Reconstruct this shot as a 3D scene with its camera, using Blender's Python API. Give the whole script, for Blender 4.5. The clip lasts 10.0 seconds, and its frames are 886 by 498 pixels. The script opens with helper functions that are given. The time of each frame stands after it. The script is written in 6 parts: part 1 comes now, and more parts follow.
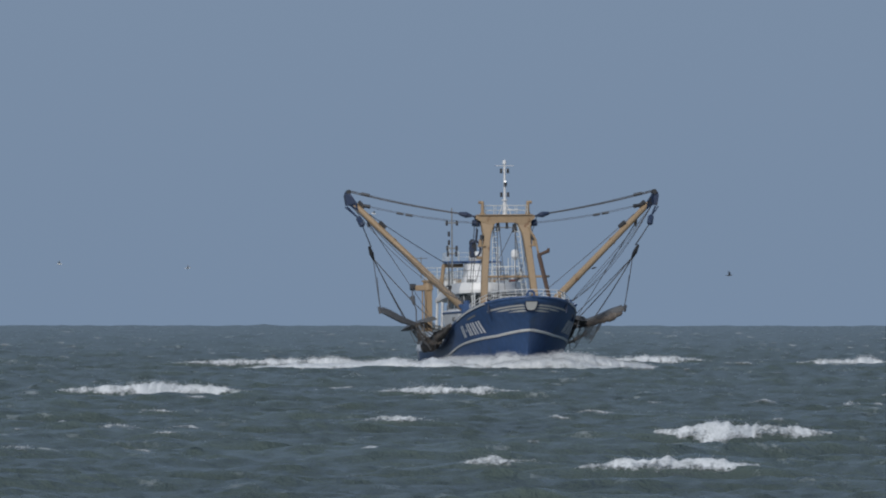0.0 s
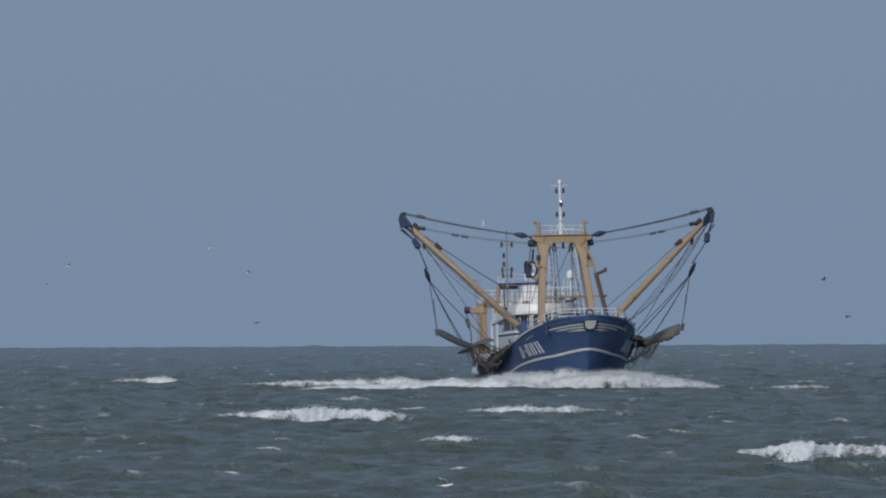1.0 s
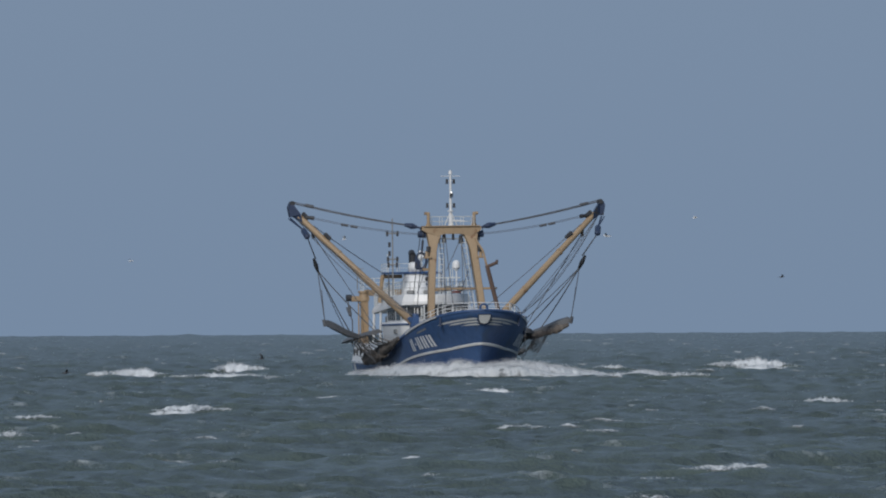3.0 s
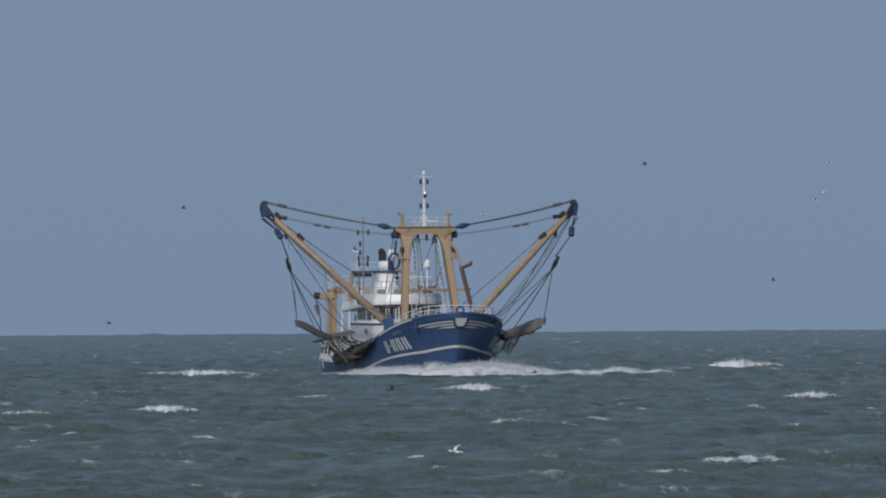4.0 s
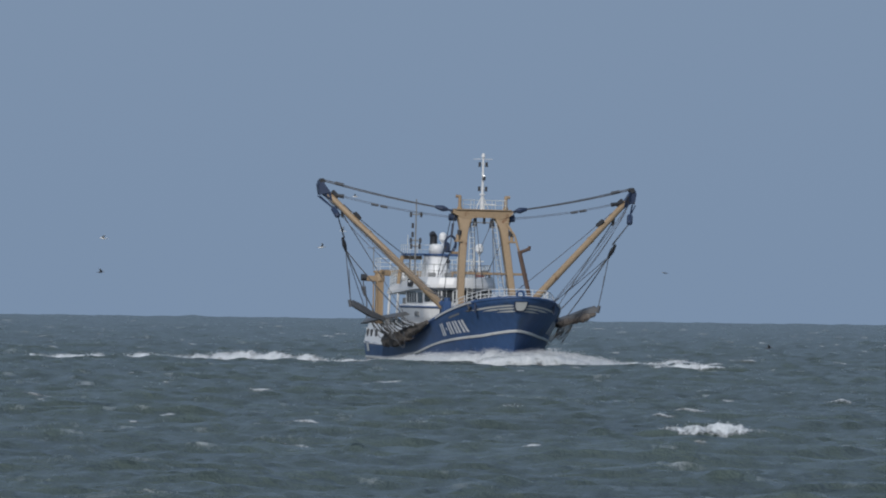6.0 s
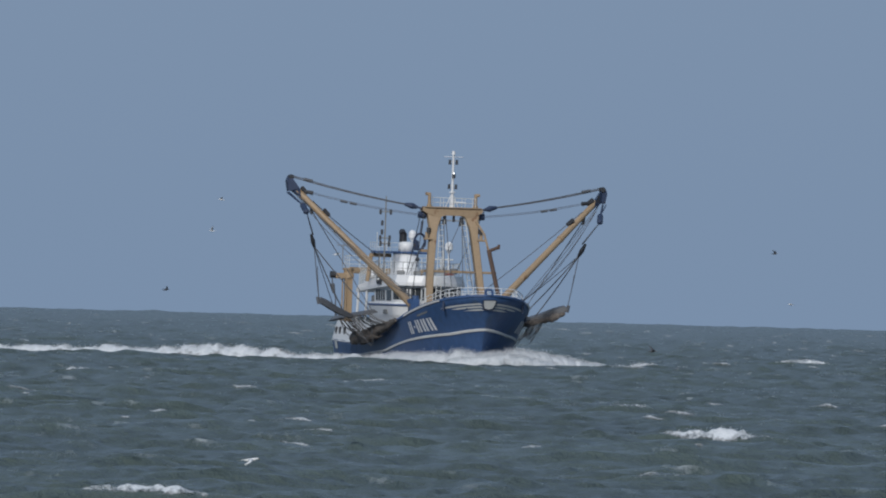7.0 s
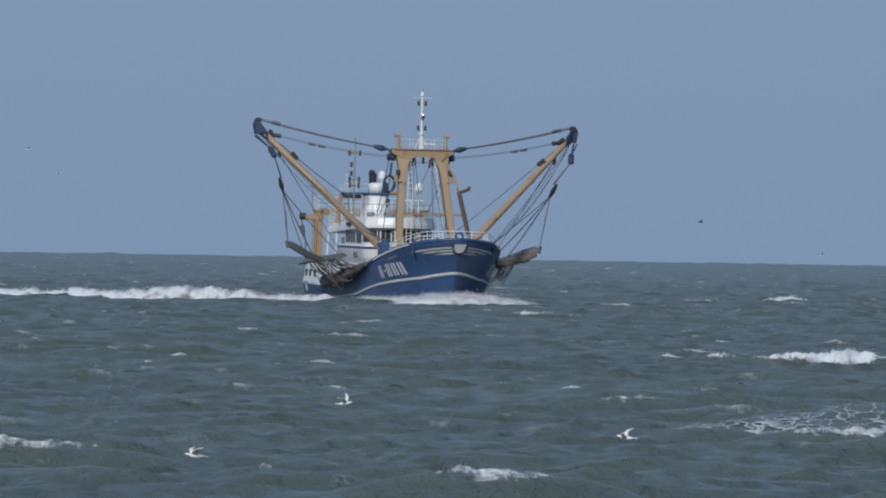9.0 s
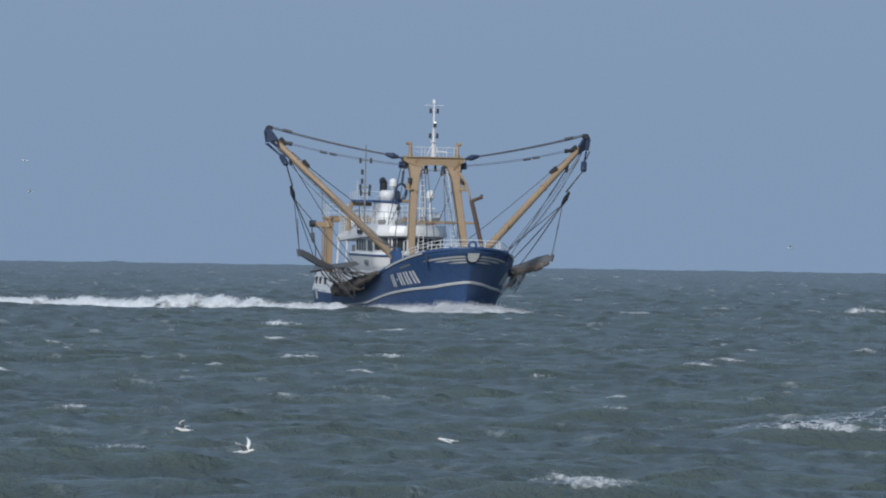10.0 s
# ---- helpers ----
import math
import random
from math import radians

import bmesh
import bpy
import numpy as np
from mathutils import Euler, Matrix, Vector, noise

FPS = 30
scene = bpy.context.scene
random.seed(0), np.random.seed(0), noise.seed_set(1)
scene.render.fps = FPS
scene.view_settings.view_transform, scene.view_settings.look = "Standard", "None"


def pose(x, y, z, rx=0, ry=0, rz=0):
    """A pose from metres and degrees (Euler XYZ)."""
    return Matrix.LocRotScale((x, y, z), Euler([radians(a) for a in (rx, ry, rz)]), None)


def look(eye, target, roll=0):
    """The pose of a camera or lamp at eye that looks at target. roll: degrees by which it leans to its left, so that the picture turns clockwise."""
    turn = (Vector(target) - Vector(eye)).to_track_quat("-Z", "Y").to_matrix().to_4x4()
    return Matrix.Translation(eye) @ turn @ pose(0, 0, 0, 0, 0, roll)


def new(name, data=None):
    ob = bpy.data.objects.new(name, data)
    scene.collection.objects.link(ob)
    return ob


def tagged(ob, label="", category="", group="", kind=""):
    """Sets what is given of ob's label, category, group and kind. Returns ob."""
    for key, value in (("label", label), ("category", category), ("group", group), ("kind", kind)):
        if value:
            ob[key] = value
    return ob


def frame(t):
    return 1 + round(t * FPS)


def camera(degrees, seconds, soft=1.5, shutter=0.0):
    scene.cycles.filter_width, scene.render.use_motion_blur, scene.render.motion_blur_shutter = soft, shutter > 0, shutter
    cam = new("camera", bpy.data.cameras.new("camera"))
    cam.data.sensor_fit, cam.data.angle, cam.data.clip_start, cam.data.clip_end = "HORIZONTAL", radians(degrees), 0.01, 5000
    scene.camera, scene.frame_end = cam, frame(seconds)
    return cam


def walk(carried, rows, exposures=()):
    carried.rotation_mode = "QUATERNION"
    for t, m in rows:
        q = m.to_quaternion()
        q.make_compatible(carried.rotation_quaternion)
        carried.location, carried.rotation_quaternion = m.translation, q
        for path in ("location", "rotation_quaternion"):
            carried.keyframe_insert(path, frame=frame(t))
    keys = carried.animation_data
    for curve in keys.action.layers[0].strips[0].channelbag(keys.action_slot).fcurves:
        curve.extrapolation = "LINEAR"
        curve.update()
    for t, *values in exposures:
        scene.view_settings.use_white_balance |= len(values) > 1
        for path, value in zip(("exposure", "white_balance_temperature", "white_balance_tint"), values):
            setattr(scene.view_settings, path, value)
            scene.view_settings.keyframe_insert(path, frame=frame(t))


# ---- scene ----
# ---- camera ----
# seconds, tilt, lean and pan of the hand-held long lens, which stands 4.45 m above the sea
CAMERA_ROWS = [
    (0.0, 90.3029, 0.045, 0.4826), (0.1, 90.3170, -0.001, 0.3917), (0.2, 90.3281, -0.046, 0.3443),
    (0.3, 90.3471, -0.092, 0.3567), (0.4, 90.3582, -0.137, 0.3653), (0.5, 90.3627, -0.182, 0.3871),
    (0.6, 90.3671, -0.194, 0.4315), (0.7, 90.3727, -0.206, 0.4814), (0.8, 90.3888, -0.218, 0.5520),
    (0.9, 90.3944, -0.230, 0.6123), (1.0, 90.3965, -0.242, 0.6978), (1.1, 90.3952, -0.197, 0.7741),
    (1.2, 90.4006, -0.151, 0.8652), (1.3, 90.4083, -0.106, 0.8963), (1.4, 90.4107, -0.060, 0.9119),
    (1.5, 90.4126, -0.015, 0.8709), (1.6, 90.4109, -0.026, 0.7366), (1.7, 90.4114, -0.037, 0.6734),
    (1.8, 90.4118, -0.048, 0.6037), (1.9, 90.4122, -0.060, 0.5886), (2.0, 90.4106, -0.071, 0.5965),
    (2.1, 90.4058, -0.105, 0.5810), (2.2, 90.3936, -0.139, 0.5547), (2.3, 90.3761, -0.173, 0.4893),
    (2.4, 90.3709, -0.208, 0.2637), (2.5, 90.3726, -0.242, 0.1782), (2.6, 90.3660, -0.253, 0.1722),
    (2.7, 90.3580, -0.265, 0.1496), (3.8, 90.3291, -0.390, -0.0171), (3.9, 90.3302, -0.402, -0.0435),
    (4.0, 90.3348, -0.413, -0.0873), (4.1, 90.3397, -0.459, -0.0986), (4.2, 90.3482, -0.504, -0.1195),
    (4.3, 90.3648, -0.549, -0.1145), (4.4, 90.3891, -0.595, -0.1200), (4.5, 90.4065, -0.640, -0.1341),
    (4.6, 90.4015, -0.686, -0.1309), (4.8, 90.3969, -0.777, -0.0766), (5.0, 90.4024, -0.867, -0.0259),
    (5.1, 90.3897, -0.708, 0.0082), (5.2, 90.3788, -0.548, 0.0248), (6.3, 90.2575, 1.207, 0.0657),
    (6.4, 90.2803, 1.366, 0.0556), (6.5, 90.2872, 1.526, 0.0266), (6.6, 90.2950, 1.526, 0.0052),
    (6.8, 90.2912, 1.526, -0.0496), (7.0, 90.2710, 1.526, -0.1194), (7.2, 90.2359, 1.413, -0.1770),
    (7.3, 90.2142, 1.356, -0.2235), (7.5, 90.1695, 1.243, -0.2870), (7.7, 90.1456, 1.175, -0.3282),
    (7.8, 90.1346, 1.141, -0.3445), (8.0, 90.1036, 1.072, -0.4140), (8.2, 90.0991, 0.980, -0.4057),
    (8.3, 90.0922, 0.934, -0.4051), (8.5, 90.0598, 0.841, -0.4087), (8.7, 90.0391, 0.865, -0.3700),
    (8.8, 90.0198, 0.877, -0.3753), (9.0, 89.9939, 0.901, -0.3590), (9.2, 89.9964, 0.901, -0.3388),
    (9.3, 89.9938, 0.901, -0.3268), (9.5, 89.9939, 0.901, -0.3252), (9.7, 90.0155, 0.879, -0.3354),
    (9.8, 90.0237, 0.867, -0.3403), (10.0, 90.0318, 0.845, -0.3536),
]
EYE_HEIGHT = 4.45
cam = camera(4.0823, 10.0, soft=2.0)
walk(cam, [(t, pose(0, 0, EYE_HEIGHT, tilt, 0, pan) @ pose(0, 0, 0, 0, 0, lean)) for t, tilt, lean, pan in CAMERA_ROWS],
     exposures=[(0.0, 0.0, 6500, 10), (5.2, 0.0, 6480, 10), (6.4, 0.14, 6380, 10), (7.0, 0.1, 6370, 10), (8.5, 0.17, 6320, 9.7), (10.0, 0.28, 6280, 9.5)])

# ---- world and sun ----
SUN_ELEVATION, SUN_AZIMUTH = radians(29), radians(197)   # azimuth clockwise from +y, behind the camera
world = bpy.data.worlds.new("hazy_sky")
scene.world = world
world.use_nodes = True
wn = world.node_tree
wn.nodes.clear()
sky = wn.nodes.new("ShaderNodeTexSky")
sky.sky_type, sky.sun_disc = "NISHITA", False
sky.sun_elevation, sky.sun_rotation = SUN_ELEVATION, SUN_AZIMUTH
sky.dust_density, sky.air_density = 2.0, 1.5
sky_dim = wn.nodes.new("ShaderNodeMix")
sky_dim.data_type, sky_dim.blend_type = "RGBA", "MULTIPLY"
sky_dim.inputs[0].default_value = 1.0
sky_dim.inputs[7].default_value = (0.06, 0.06, 0.06, 1)
haze = wn.nodes.new("ShaderNodeMix")
haze.data_type = "RGBA"
haze.inputs[0].default_value = 0.93
haze.inputs[7].default_value = (0.188, 0.266, 0.388, 1)
back = wn.nodes.new("ShaderNodeBackground")
back.inputs[1].default_value = 1.0
wout = wn.nodes.new("ShaderNodeOutputWorld")
wn.links.new(sky.outputs[0], sky_dim.inputs[6])
wn.links.new(sky_dim.outputs[2], haze.inputs[6])
wn.links.new(haze.outputs[2], back.inputs[0])
wn.links.new(back.outputs[0], wout.inputs[0])

sun = new("sun", bpy.data.lights.new("sun", "SUN"))
sun.data.energy, sun.data.angle, sun.data.color = 2.5, radians(8), (1.0, 0.97, 0.93)
sun_way = Vector((math.sin(SUN_AZIMUTH) * math.cos(SUN_ELEVATION), math.cos(SUN_AZIMUTH) * math.cos(SUN_ELEVATION), math.sin(SUN_ELEVATION)))
sun.matrix_world = look(sun_way * 100, (0, 0, 0))


# ---- materials ----
def material(name, colour, rough=0.6, metal=0.0, vary=0.12, grain=3.0, spots=None, spot_level=0.62, bump=0.0, streak=False):
    """Painted or weathered surface: broad and fine variation of the colour, stains in a second colour, fine relief."""
    m = bpy.data.materials.new(name)
    m.use_nodes = True
    n, k = m.node_tree.nodes, m.node_tree.links
    bsdf = n["Principled BSDF"]
    bsdf.inputs["Roughness"].default_value, bsdf.inputs["Metallic"].default_value = rough, metal
    co = n.new("ShaderNodeTexCoord")
    broad, fine = n.new("ShaderNodeTexNoise"), n.new("ShaderNodeTexNoise")
    broad.inputs["Scale"].default_value, fine.inputs["Scale"].default_value = grain * 0.25, grain * 4
    broad.inputs["Detail"].default_value, fine.inputs["Detail"].default_value = 4, 6
    place = n.new("ShaderNodeMapping")
    place.inputs["Scale"].default_value = (1, 1, 0.22) if streak else (1, 1, 1)
    k.new(co.outputs["Object"], place.inputs["Vector"])
    for tex in (broad, fine):
        k.new(place.outputs["Vector"], tex.inputs["Vector"])
    add = n.new("ShaderNodeMath")
    add.operation = "ADD"
    k.new(broad.outputs["Fac"], add.inputs[0])
    k.new(fine.outputs["Fac"], add.inputs[1])
    ramp = n.new("ShaderNodeMapRange")
    ramp.inputs["From Min"].default_value, ramp.inputs["From Max"].default_value = 0.6, 1.4
    ramp.inputs["To Min"].default_value, ramp.inputs["To Max"].default_value = 1 - vary, 1 + vary
    k.new(add.outputs[0], ramp.inputs["Value"])
    tint = n.new("ShaderNodeMix")
    tint.data_type, tint.blend_type = "RGBA", "MULTIPLY"
    tint.inputs[0].default_value = 1.0
    tint.inputs[6].default_value = (*colour, 1)
    k.new(ramp.outputs[0], tint.inputs[7])
    last = tint.outputs[2]
    if spots:
        stain = n.new("ShaderNodeTexNoise")
        stain.inputs["Scale"].default_value, stain.inputs["Detail"].default_value = grain * 0.8, 8
        k.new(place.outputs["Vector"], stain.inputs["Vector"])
        edge = n.new("ShaderNodeMapRange")
        edge.inputs["From Min"].default_value, edge.inputs["From Max"].default_value = spot_level, spot_level + 0.08
        k.new(stain.outputs["Fac"], edge.inputs["Value"])
        mix = n.new("ShaderNodeMix")
        mix.data_type = "RGBA"
        mix.inputs[7].default_value = (*spots, 1)
        k.new(edge.outputs[0], mix.inputs[0])
        k.new(last, mix.inputs[6])
        last = mix.outputs[2]
    k.new(last, bsdf.inputs["Base Color"])
    if bump:
        b = n.new("ShaderNodeBump")
        b.inputs["Strength"].default_value, b.inputs["Distance"].default_value = bump, 0.05
        k.new(fine.outputs["Fac"], b.inputs["Height"])
        k.new(b.outputs[0], bsdf.inputs["Normal"])
    return m


HULL_BLUE = material("blue_hull_paint", (0.037, 0.08, 0.184), 0.42, grain=0.8, vary=0.22, spots=(0.042, 0.075, 0.145), spot_level=0.6, bump=0.15, streak=True)
DARK_BLUE = material("dark_blue_steel", (0.022, 0.036, 0.075), 0.5, grain=2, vary=0.25, spots=(0.05, 0.04, 0.03))
WHITE = material("white_ship_paint", (0.64, 0.645, 0.65), 0.42, grain=1.2, vary=0.07, spots=(0.5, 0.45, 0.36), spot_level=0.68, streak=True)
DULL_WHITE = material("dull_white_paint", (0.55, 0.56, 0.55), 0.6, grain=2, vary=0.15, spots=(0.3, 0.22, 0.15), spot_level=0.66)
OCHRE = material("ochre_mast_paint", (0.305, 0.219, 0.134), 0.55, grain=1.5, vary=0.16, spots=(0.16, 0.075, 0.03), spot_level=0.64, bump=0.1)
RUST = material("rusty_brown_steel", (0.085, 0.052, 0.038), 0.75, grain=3, vary=0.3, bump=0.3)
STEEL = material("grey_weathered_steel", (0.2, 0.205, 0.205), 0.6, grain=2, vary=0.25, spots=(0.1, 0.07, 0.05), bump=0.25)
WING = material("dark_grey_wing_steel", (0.088, 0.092, 0.1), 0.6, grain=2, vary=0.3, spots=(0.085, 0.075, 0.065), spot_level=0.6, bump=0.3)
STRAP = material("tarred_net_rope", (0.12, 0.11, 0.1), 0.95, grain=6, vary=0.3)
WIRE = material("dark_wire_rope", (0.085, 0.09, 0.1), 0.8, grain=6, vary=0.3)
BLACK = material("black_rubber", (0.028, 0.03, 0.035), 0.6, grain=4, vary=0.2)
NET = material("brown_fishing_net", (0.095, 0.082, 0.073), 0.95, grain=5, vary=0.45, spots=(0.185, 0.165, 0.145), spot_level=0.56, bump=0.6)
DECK = material("green_grey_deck", (0.12, 0.14, 0.13), 0.8, grain=2, vary=0.2)
GLASS = material("dark_window_glass", (0.035, 0.04, 0.045), 0.08, vary=0.1)
LAMP = material("lit_white_lamp", (0.9, 0.9, 0.85), 0.3)
LAMP.node_tree.nodes["Principled BSDF"].inputs["Emission Color"].default_value = (1, 0.97, 0.9, 1)
LAMP.node_tree.nodes["Principled BSDF"].inputs["Emission Strength"].default_value = 2.5
FLAG_RED = material("red_orange_plastic", (0.3, 0.1, 0.07), 0.5)

GULL_WHITE = material("white_feathers", (0.7, 0.7, 0.69), 0.8, grain=10, vary=0.06)
GULL_GREY = material("grey_feathers", (0.26, 0.28, 0.31), 0.8, grain=10, vary=0.12)
GULL_DARK = material("dark_feathers", (0.07, 0.072, 0.08), 0.8, grain=10, vary=0.2)
GULL_BILL = material("yellow_bill", (0.3, 0.2, 0.06), 0.5)


def foam_material(torn, low, high, relief):
    """Churned sea foam: bright and matt, torn into lace towards its lower edge."""
    m = bpy.data.materials.new("white_sea_foam")
    m.use_nodes = True
    n, k = m.node_tree.nodes, m.node_tree.links
    bsdf = n["Principled BSDF"]
    bsdf.inputs["Roughness"].default_value = 0.9
    geo, co = n.new("ShaderNodeNewGeometry"), n.new("ShaderNodeTexCoord")
    split = n.new("ShaderNodeSeparateXYZ")
    k.new(co.outputs["UV"], split.inputs[0])
    place = n.new("ShaderNodeMapping")
    place.inputs["Scale"].default_value = (1.0, 0.35, 1.5)
    k.new(geo.outputs["Position"], place.inputs["Vector"])
    coarse, fine = n.new("ShaderNodeTexNoise"), n.new("ShaderNodeTexNoise")
    coarse.inputs["Scale"].default_value, coarse.inputs["Detail"].default_value = 1.9, 8
    fine.inputs["Scale"].default_value, fine.inputs["Detail"].default_value = 10.0, 5
    for tex in (coarse, fine):
        tex.inputs["Roughness"].default_value = 0.68
        k.new(place.outputs["Vector"], tex.inputs["Vector"])
    shade = n.new("ShaderNodeValToRGB")
    shade.color_ramp.elements[0].position, shade.color_ramp.elements[0].color = 0.36, (0.92 * low, low, 1.05 * low, 1)
    shade.color_ramp.elements[1].position, shade.color_ramp.elements[1].color = 0.6, (0.97 * high, high, 1.03 * high, 1)
    k.new(shade.outputs[0], bsdf.inputs["Base Color"])
    mixed = n.new("ShaderNodeMath")
    mixed.operation = "MULTIPLY_ADD"
    mixed.inputs[1].default_value = 0.75
    k.new(split.outputs["Y"], mixed.inputs[0])
    froth = n.new("ShaderNodeMix")
    froth.inputs[0].default_value = 0.5
    k.new(coarse.outputs["Fac"], froth.inputs[2])
    k.new(fine.outputs["Fac"], froth.inputs[3])
    k.new(froth.outputs[0], mixed.inputs[2])
    k.new(froth.outputs[0], shade.inputs[0])
    cover = n.new("ShaderNodeMapRange")
    cover.inputs["From Min"].default_value, cover.inputs["From Max"].default_value = torn, torn + 0.3
    k.new(mixed.outputs[0], cover.inputs["Value"])
    k.new(cover.outputs[0], bsdf.inputs["Alpha"])
    bump = n.new("ShaderNodeBump")
    bump.inputs["Strength"].default_value, bump.inputs["Distance"].default_value = relief, 0.1
    k.new(fine.outputs["Fac"], bump.inputs["Height"])
    k.new(bump.outputs[0], bsdf.inputs["Normal"])
    return m


FOAM = foam_material(0.72, 0.42, 0.68, 0.4)
LACE = foam_material(0.95, 0.35, 0.58, 0.4)
SPRAY = foam_material(0.58, 0.38, 0.58, 0.2)
DROPS = material("flying_foam_drops", (0.64, 0.66, 0.68), 0.9, vary=0.08, grain=2)


def web_material():
    """Old foam drawn out into a net of thin threads on the water."""
    m = bpy.data.materials.new("foam_web")
    m.use_nodes = True
    n, k = m.node_tree.nodes, m.node_tree.links
    bsdf = n["Principled BSDF"]
    bsdf.inputs["Base Color"].default_value = (0.55, 0.575, 0.59, 1)
    bsdf.inputs["Roughness"].default_value = 0.9
    co, warp, cells = n.new("ShaderNodeTexCoord"), n.new("ShaderNodeTexNoise"), n.new("ShaderNodeTexVoronoi")
    warp.inputs["Scale"].default_value, warp.inputs["Detail"].default_value = 1.4, 5
    bend = n.new("ShaderNodeVectorMath")
    bend.operation = "MULTIPLY_ADD"
    bend.inputs[1].default_value = (0.9, 1.6, 0.0)
    k.new(co.outputs["Object"], warp.inputs["Vector"])
    k.new(warp.outputs["Color"], bend.inputs[0])
    k.new(co.outputs["Object"], bend.inputs[2])
    stretch = n.new("ShaderNodeMapping")
    stretch.inputs["Scale"].default_value = (1.0, 0.42, 0.0)
    k.new(bend.outputs[0], stretch.inputs["Vector"])
    cells.feature = "DISTANCE_TO_EDGE"
    cells.inputs["Scale"].default_value = 2.3
    k.new(stretch.outputs[0], cells.inputs["Vector"])
    split = n.new("ShaderNodeSeparateXYZ")
    k.new(co.outputs["UV"], split.inputs[0])
    width = n.new("ShaderNodeMath")
    width.operation = "MULTIPLY"
    k.new(split.outputs["Y"], width.inputs[0])
    k.new(warp.outputs["Fac"], width.inputs[1])
    thread = n.new("ShaderNodeMapRange")
    thread.inputs["From Min"].default_value, thread.inputs["From Max"].default_value = -0.03, 0.05
    edge = n.new("ShaderNodeMath")
    edge.operation = "MULTIPLY_ADD"
    edge.inputs[1].default_value = 0.13
    less = n.new("ShaderNodeMath")
    less.operation = "MULTIPLY"
    less.inputs[1].default_value = -1.0
    k.new(cells.outputs["Distance"], less.inputs[0])
    k.new(width.outputs[0], edge.inputs[0])
    k.new(less.outputs[0], edge.inputs[2])
    k.new(edge.outputs[0], thread.inputs["Value"])
    k.new(thread.outputs[0], bsdf.inputs["Alpha"])
    return m


WEB = web_material()


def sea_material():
    """Turbid green-grey water: wind ripples at several sizes, thin foam left on the crests, light through the crests
    painted as paler green.
    """
    m = bpy.data.materials.new("green_grey_sea_water")
    m.use_nodes = True
    n, k = m.node_tree.nodes, m.node_tree.links
    bsdf = n["Principled BSDF"]
    bsdf.inputs["IOR"].default_value = 1.33
    co = n.new("ShaderNodeTexCoord")

    def noise_at(scale, detail, stretch=(1, 1, 1), rough=0.55):
        place, tex = n.new("ShaderNodeMapping"), n.new("ShaderNodeTexNoise")
        place.inputs["Scale"].default_value = stretch
        tex.inputs["Scale"].default_value, tex.inputs["Detail"].default_value = scale, detail
        tex.inputs["Roughness"].default_value = rough
        k.new(co.outputs["Object"], place.inputs["Vector"])
        k.new(place.outputs["Vector"], tex.inputs["Vector"])
        return tex.outputs["Fac"]

    def ramp(value, a, b, lo=0.0, hi=1.0):
        r = n.new("ShaderNodeMapRange")
        for key, v in (("From Min", a), ("From Max", b), ("To Min", lo), ("To Max", hi)):
            r.inputs[key].default_value = v
        k.new(value, r.inputs["Value"])
        return r.outputs[0]

    def calc(op, a, b):
        c = n.new("ShaderNodeMath")
        c.operation = op
        for slot, v in enumerate((a, b)):
            if isinstance(v, (int, float)):
                c.inputs[slot].default_value = v
            else:
                k.new(v, c.inputs[slot])
        return c.outputs[0]

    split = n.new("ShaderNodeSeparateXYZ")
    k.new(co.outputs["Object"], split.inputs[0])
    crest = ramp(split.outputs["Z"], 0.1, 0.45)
    patch = ramp(noise_at(0.35, 6, (1, 0.35, 1), 0.7), 0.58, 0.7)
    lace = ramp(noise_at(2.2, 8, (1, 0.5, 1), 0.75), 0.46, 0.58)
    foam = calc("MULTIPLY", calc("MULTIPLY", crest, patch), lace)
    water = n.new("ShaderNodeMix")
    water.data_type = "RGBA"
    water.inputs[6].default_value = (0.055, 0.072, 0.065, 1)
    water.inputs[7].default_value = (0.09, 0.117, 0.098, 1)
    # light coming through the crests, painted in: paler green with height
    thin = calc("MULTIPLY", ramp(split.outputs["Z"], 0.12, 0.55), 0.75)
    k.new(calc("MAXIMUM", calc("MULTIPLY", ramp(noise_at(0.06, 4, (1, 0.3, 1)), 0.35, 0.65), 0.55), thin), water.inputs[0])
    colour = n.new("ShaderNodeMix")
    colour.data_type = "RGBA"
    colour.inputs[7].default_value = (0.62, 0.65, 0.66, 1)
    k.new(foam, colour.inputs[0])
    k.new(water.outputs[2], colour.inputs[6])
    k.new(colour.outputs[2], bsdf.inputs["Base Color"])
    k.new(ramp(foam, 0, 1, 0.26, 0.9), bsdf.inputs["Roughness"])
    b1, b2 = n.new("ShaderNodeBump"), n.new("ShaderNodeBump")
    b1.inputs["Strength"].default_value, b1.inputs["Distance"].default_value = 1.0, 0.38
    b2.inputs["Strength"].default_value, b2.inputs["Distance"].default_value = 1.0, 0.1
    k.new(noise_at(1.1, 5, (1, 0.6, 1)), b1.inputs["Height"])
    k.new(noise_at(5.0, 4, (1, 0.7, 1)), b2.inputs["Height"])
    k.new(b1.outputs[0], b2.inputs["Normal"])
    k.new(b2.outputs[0], bsdf.inputs["Normal"])
    return m


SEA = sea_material()

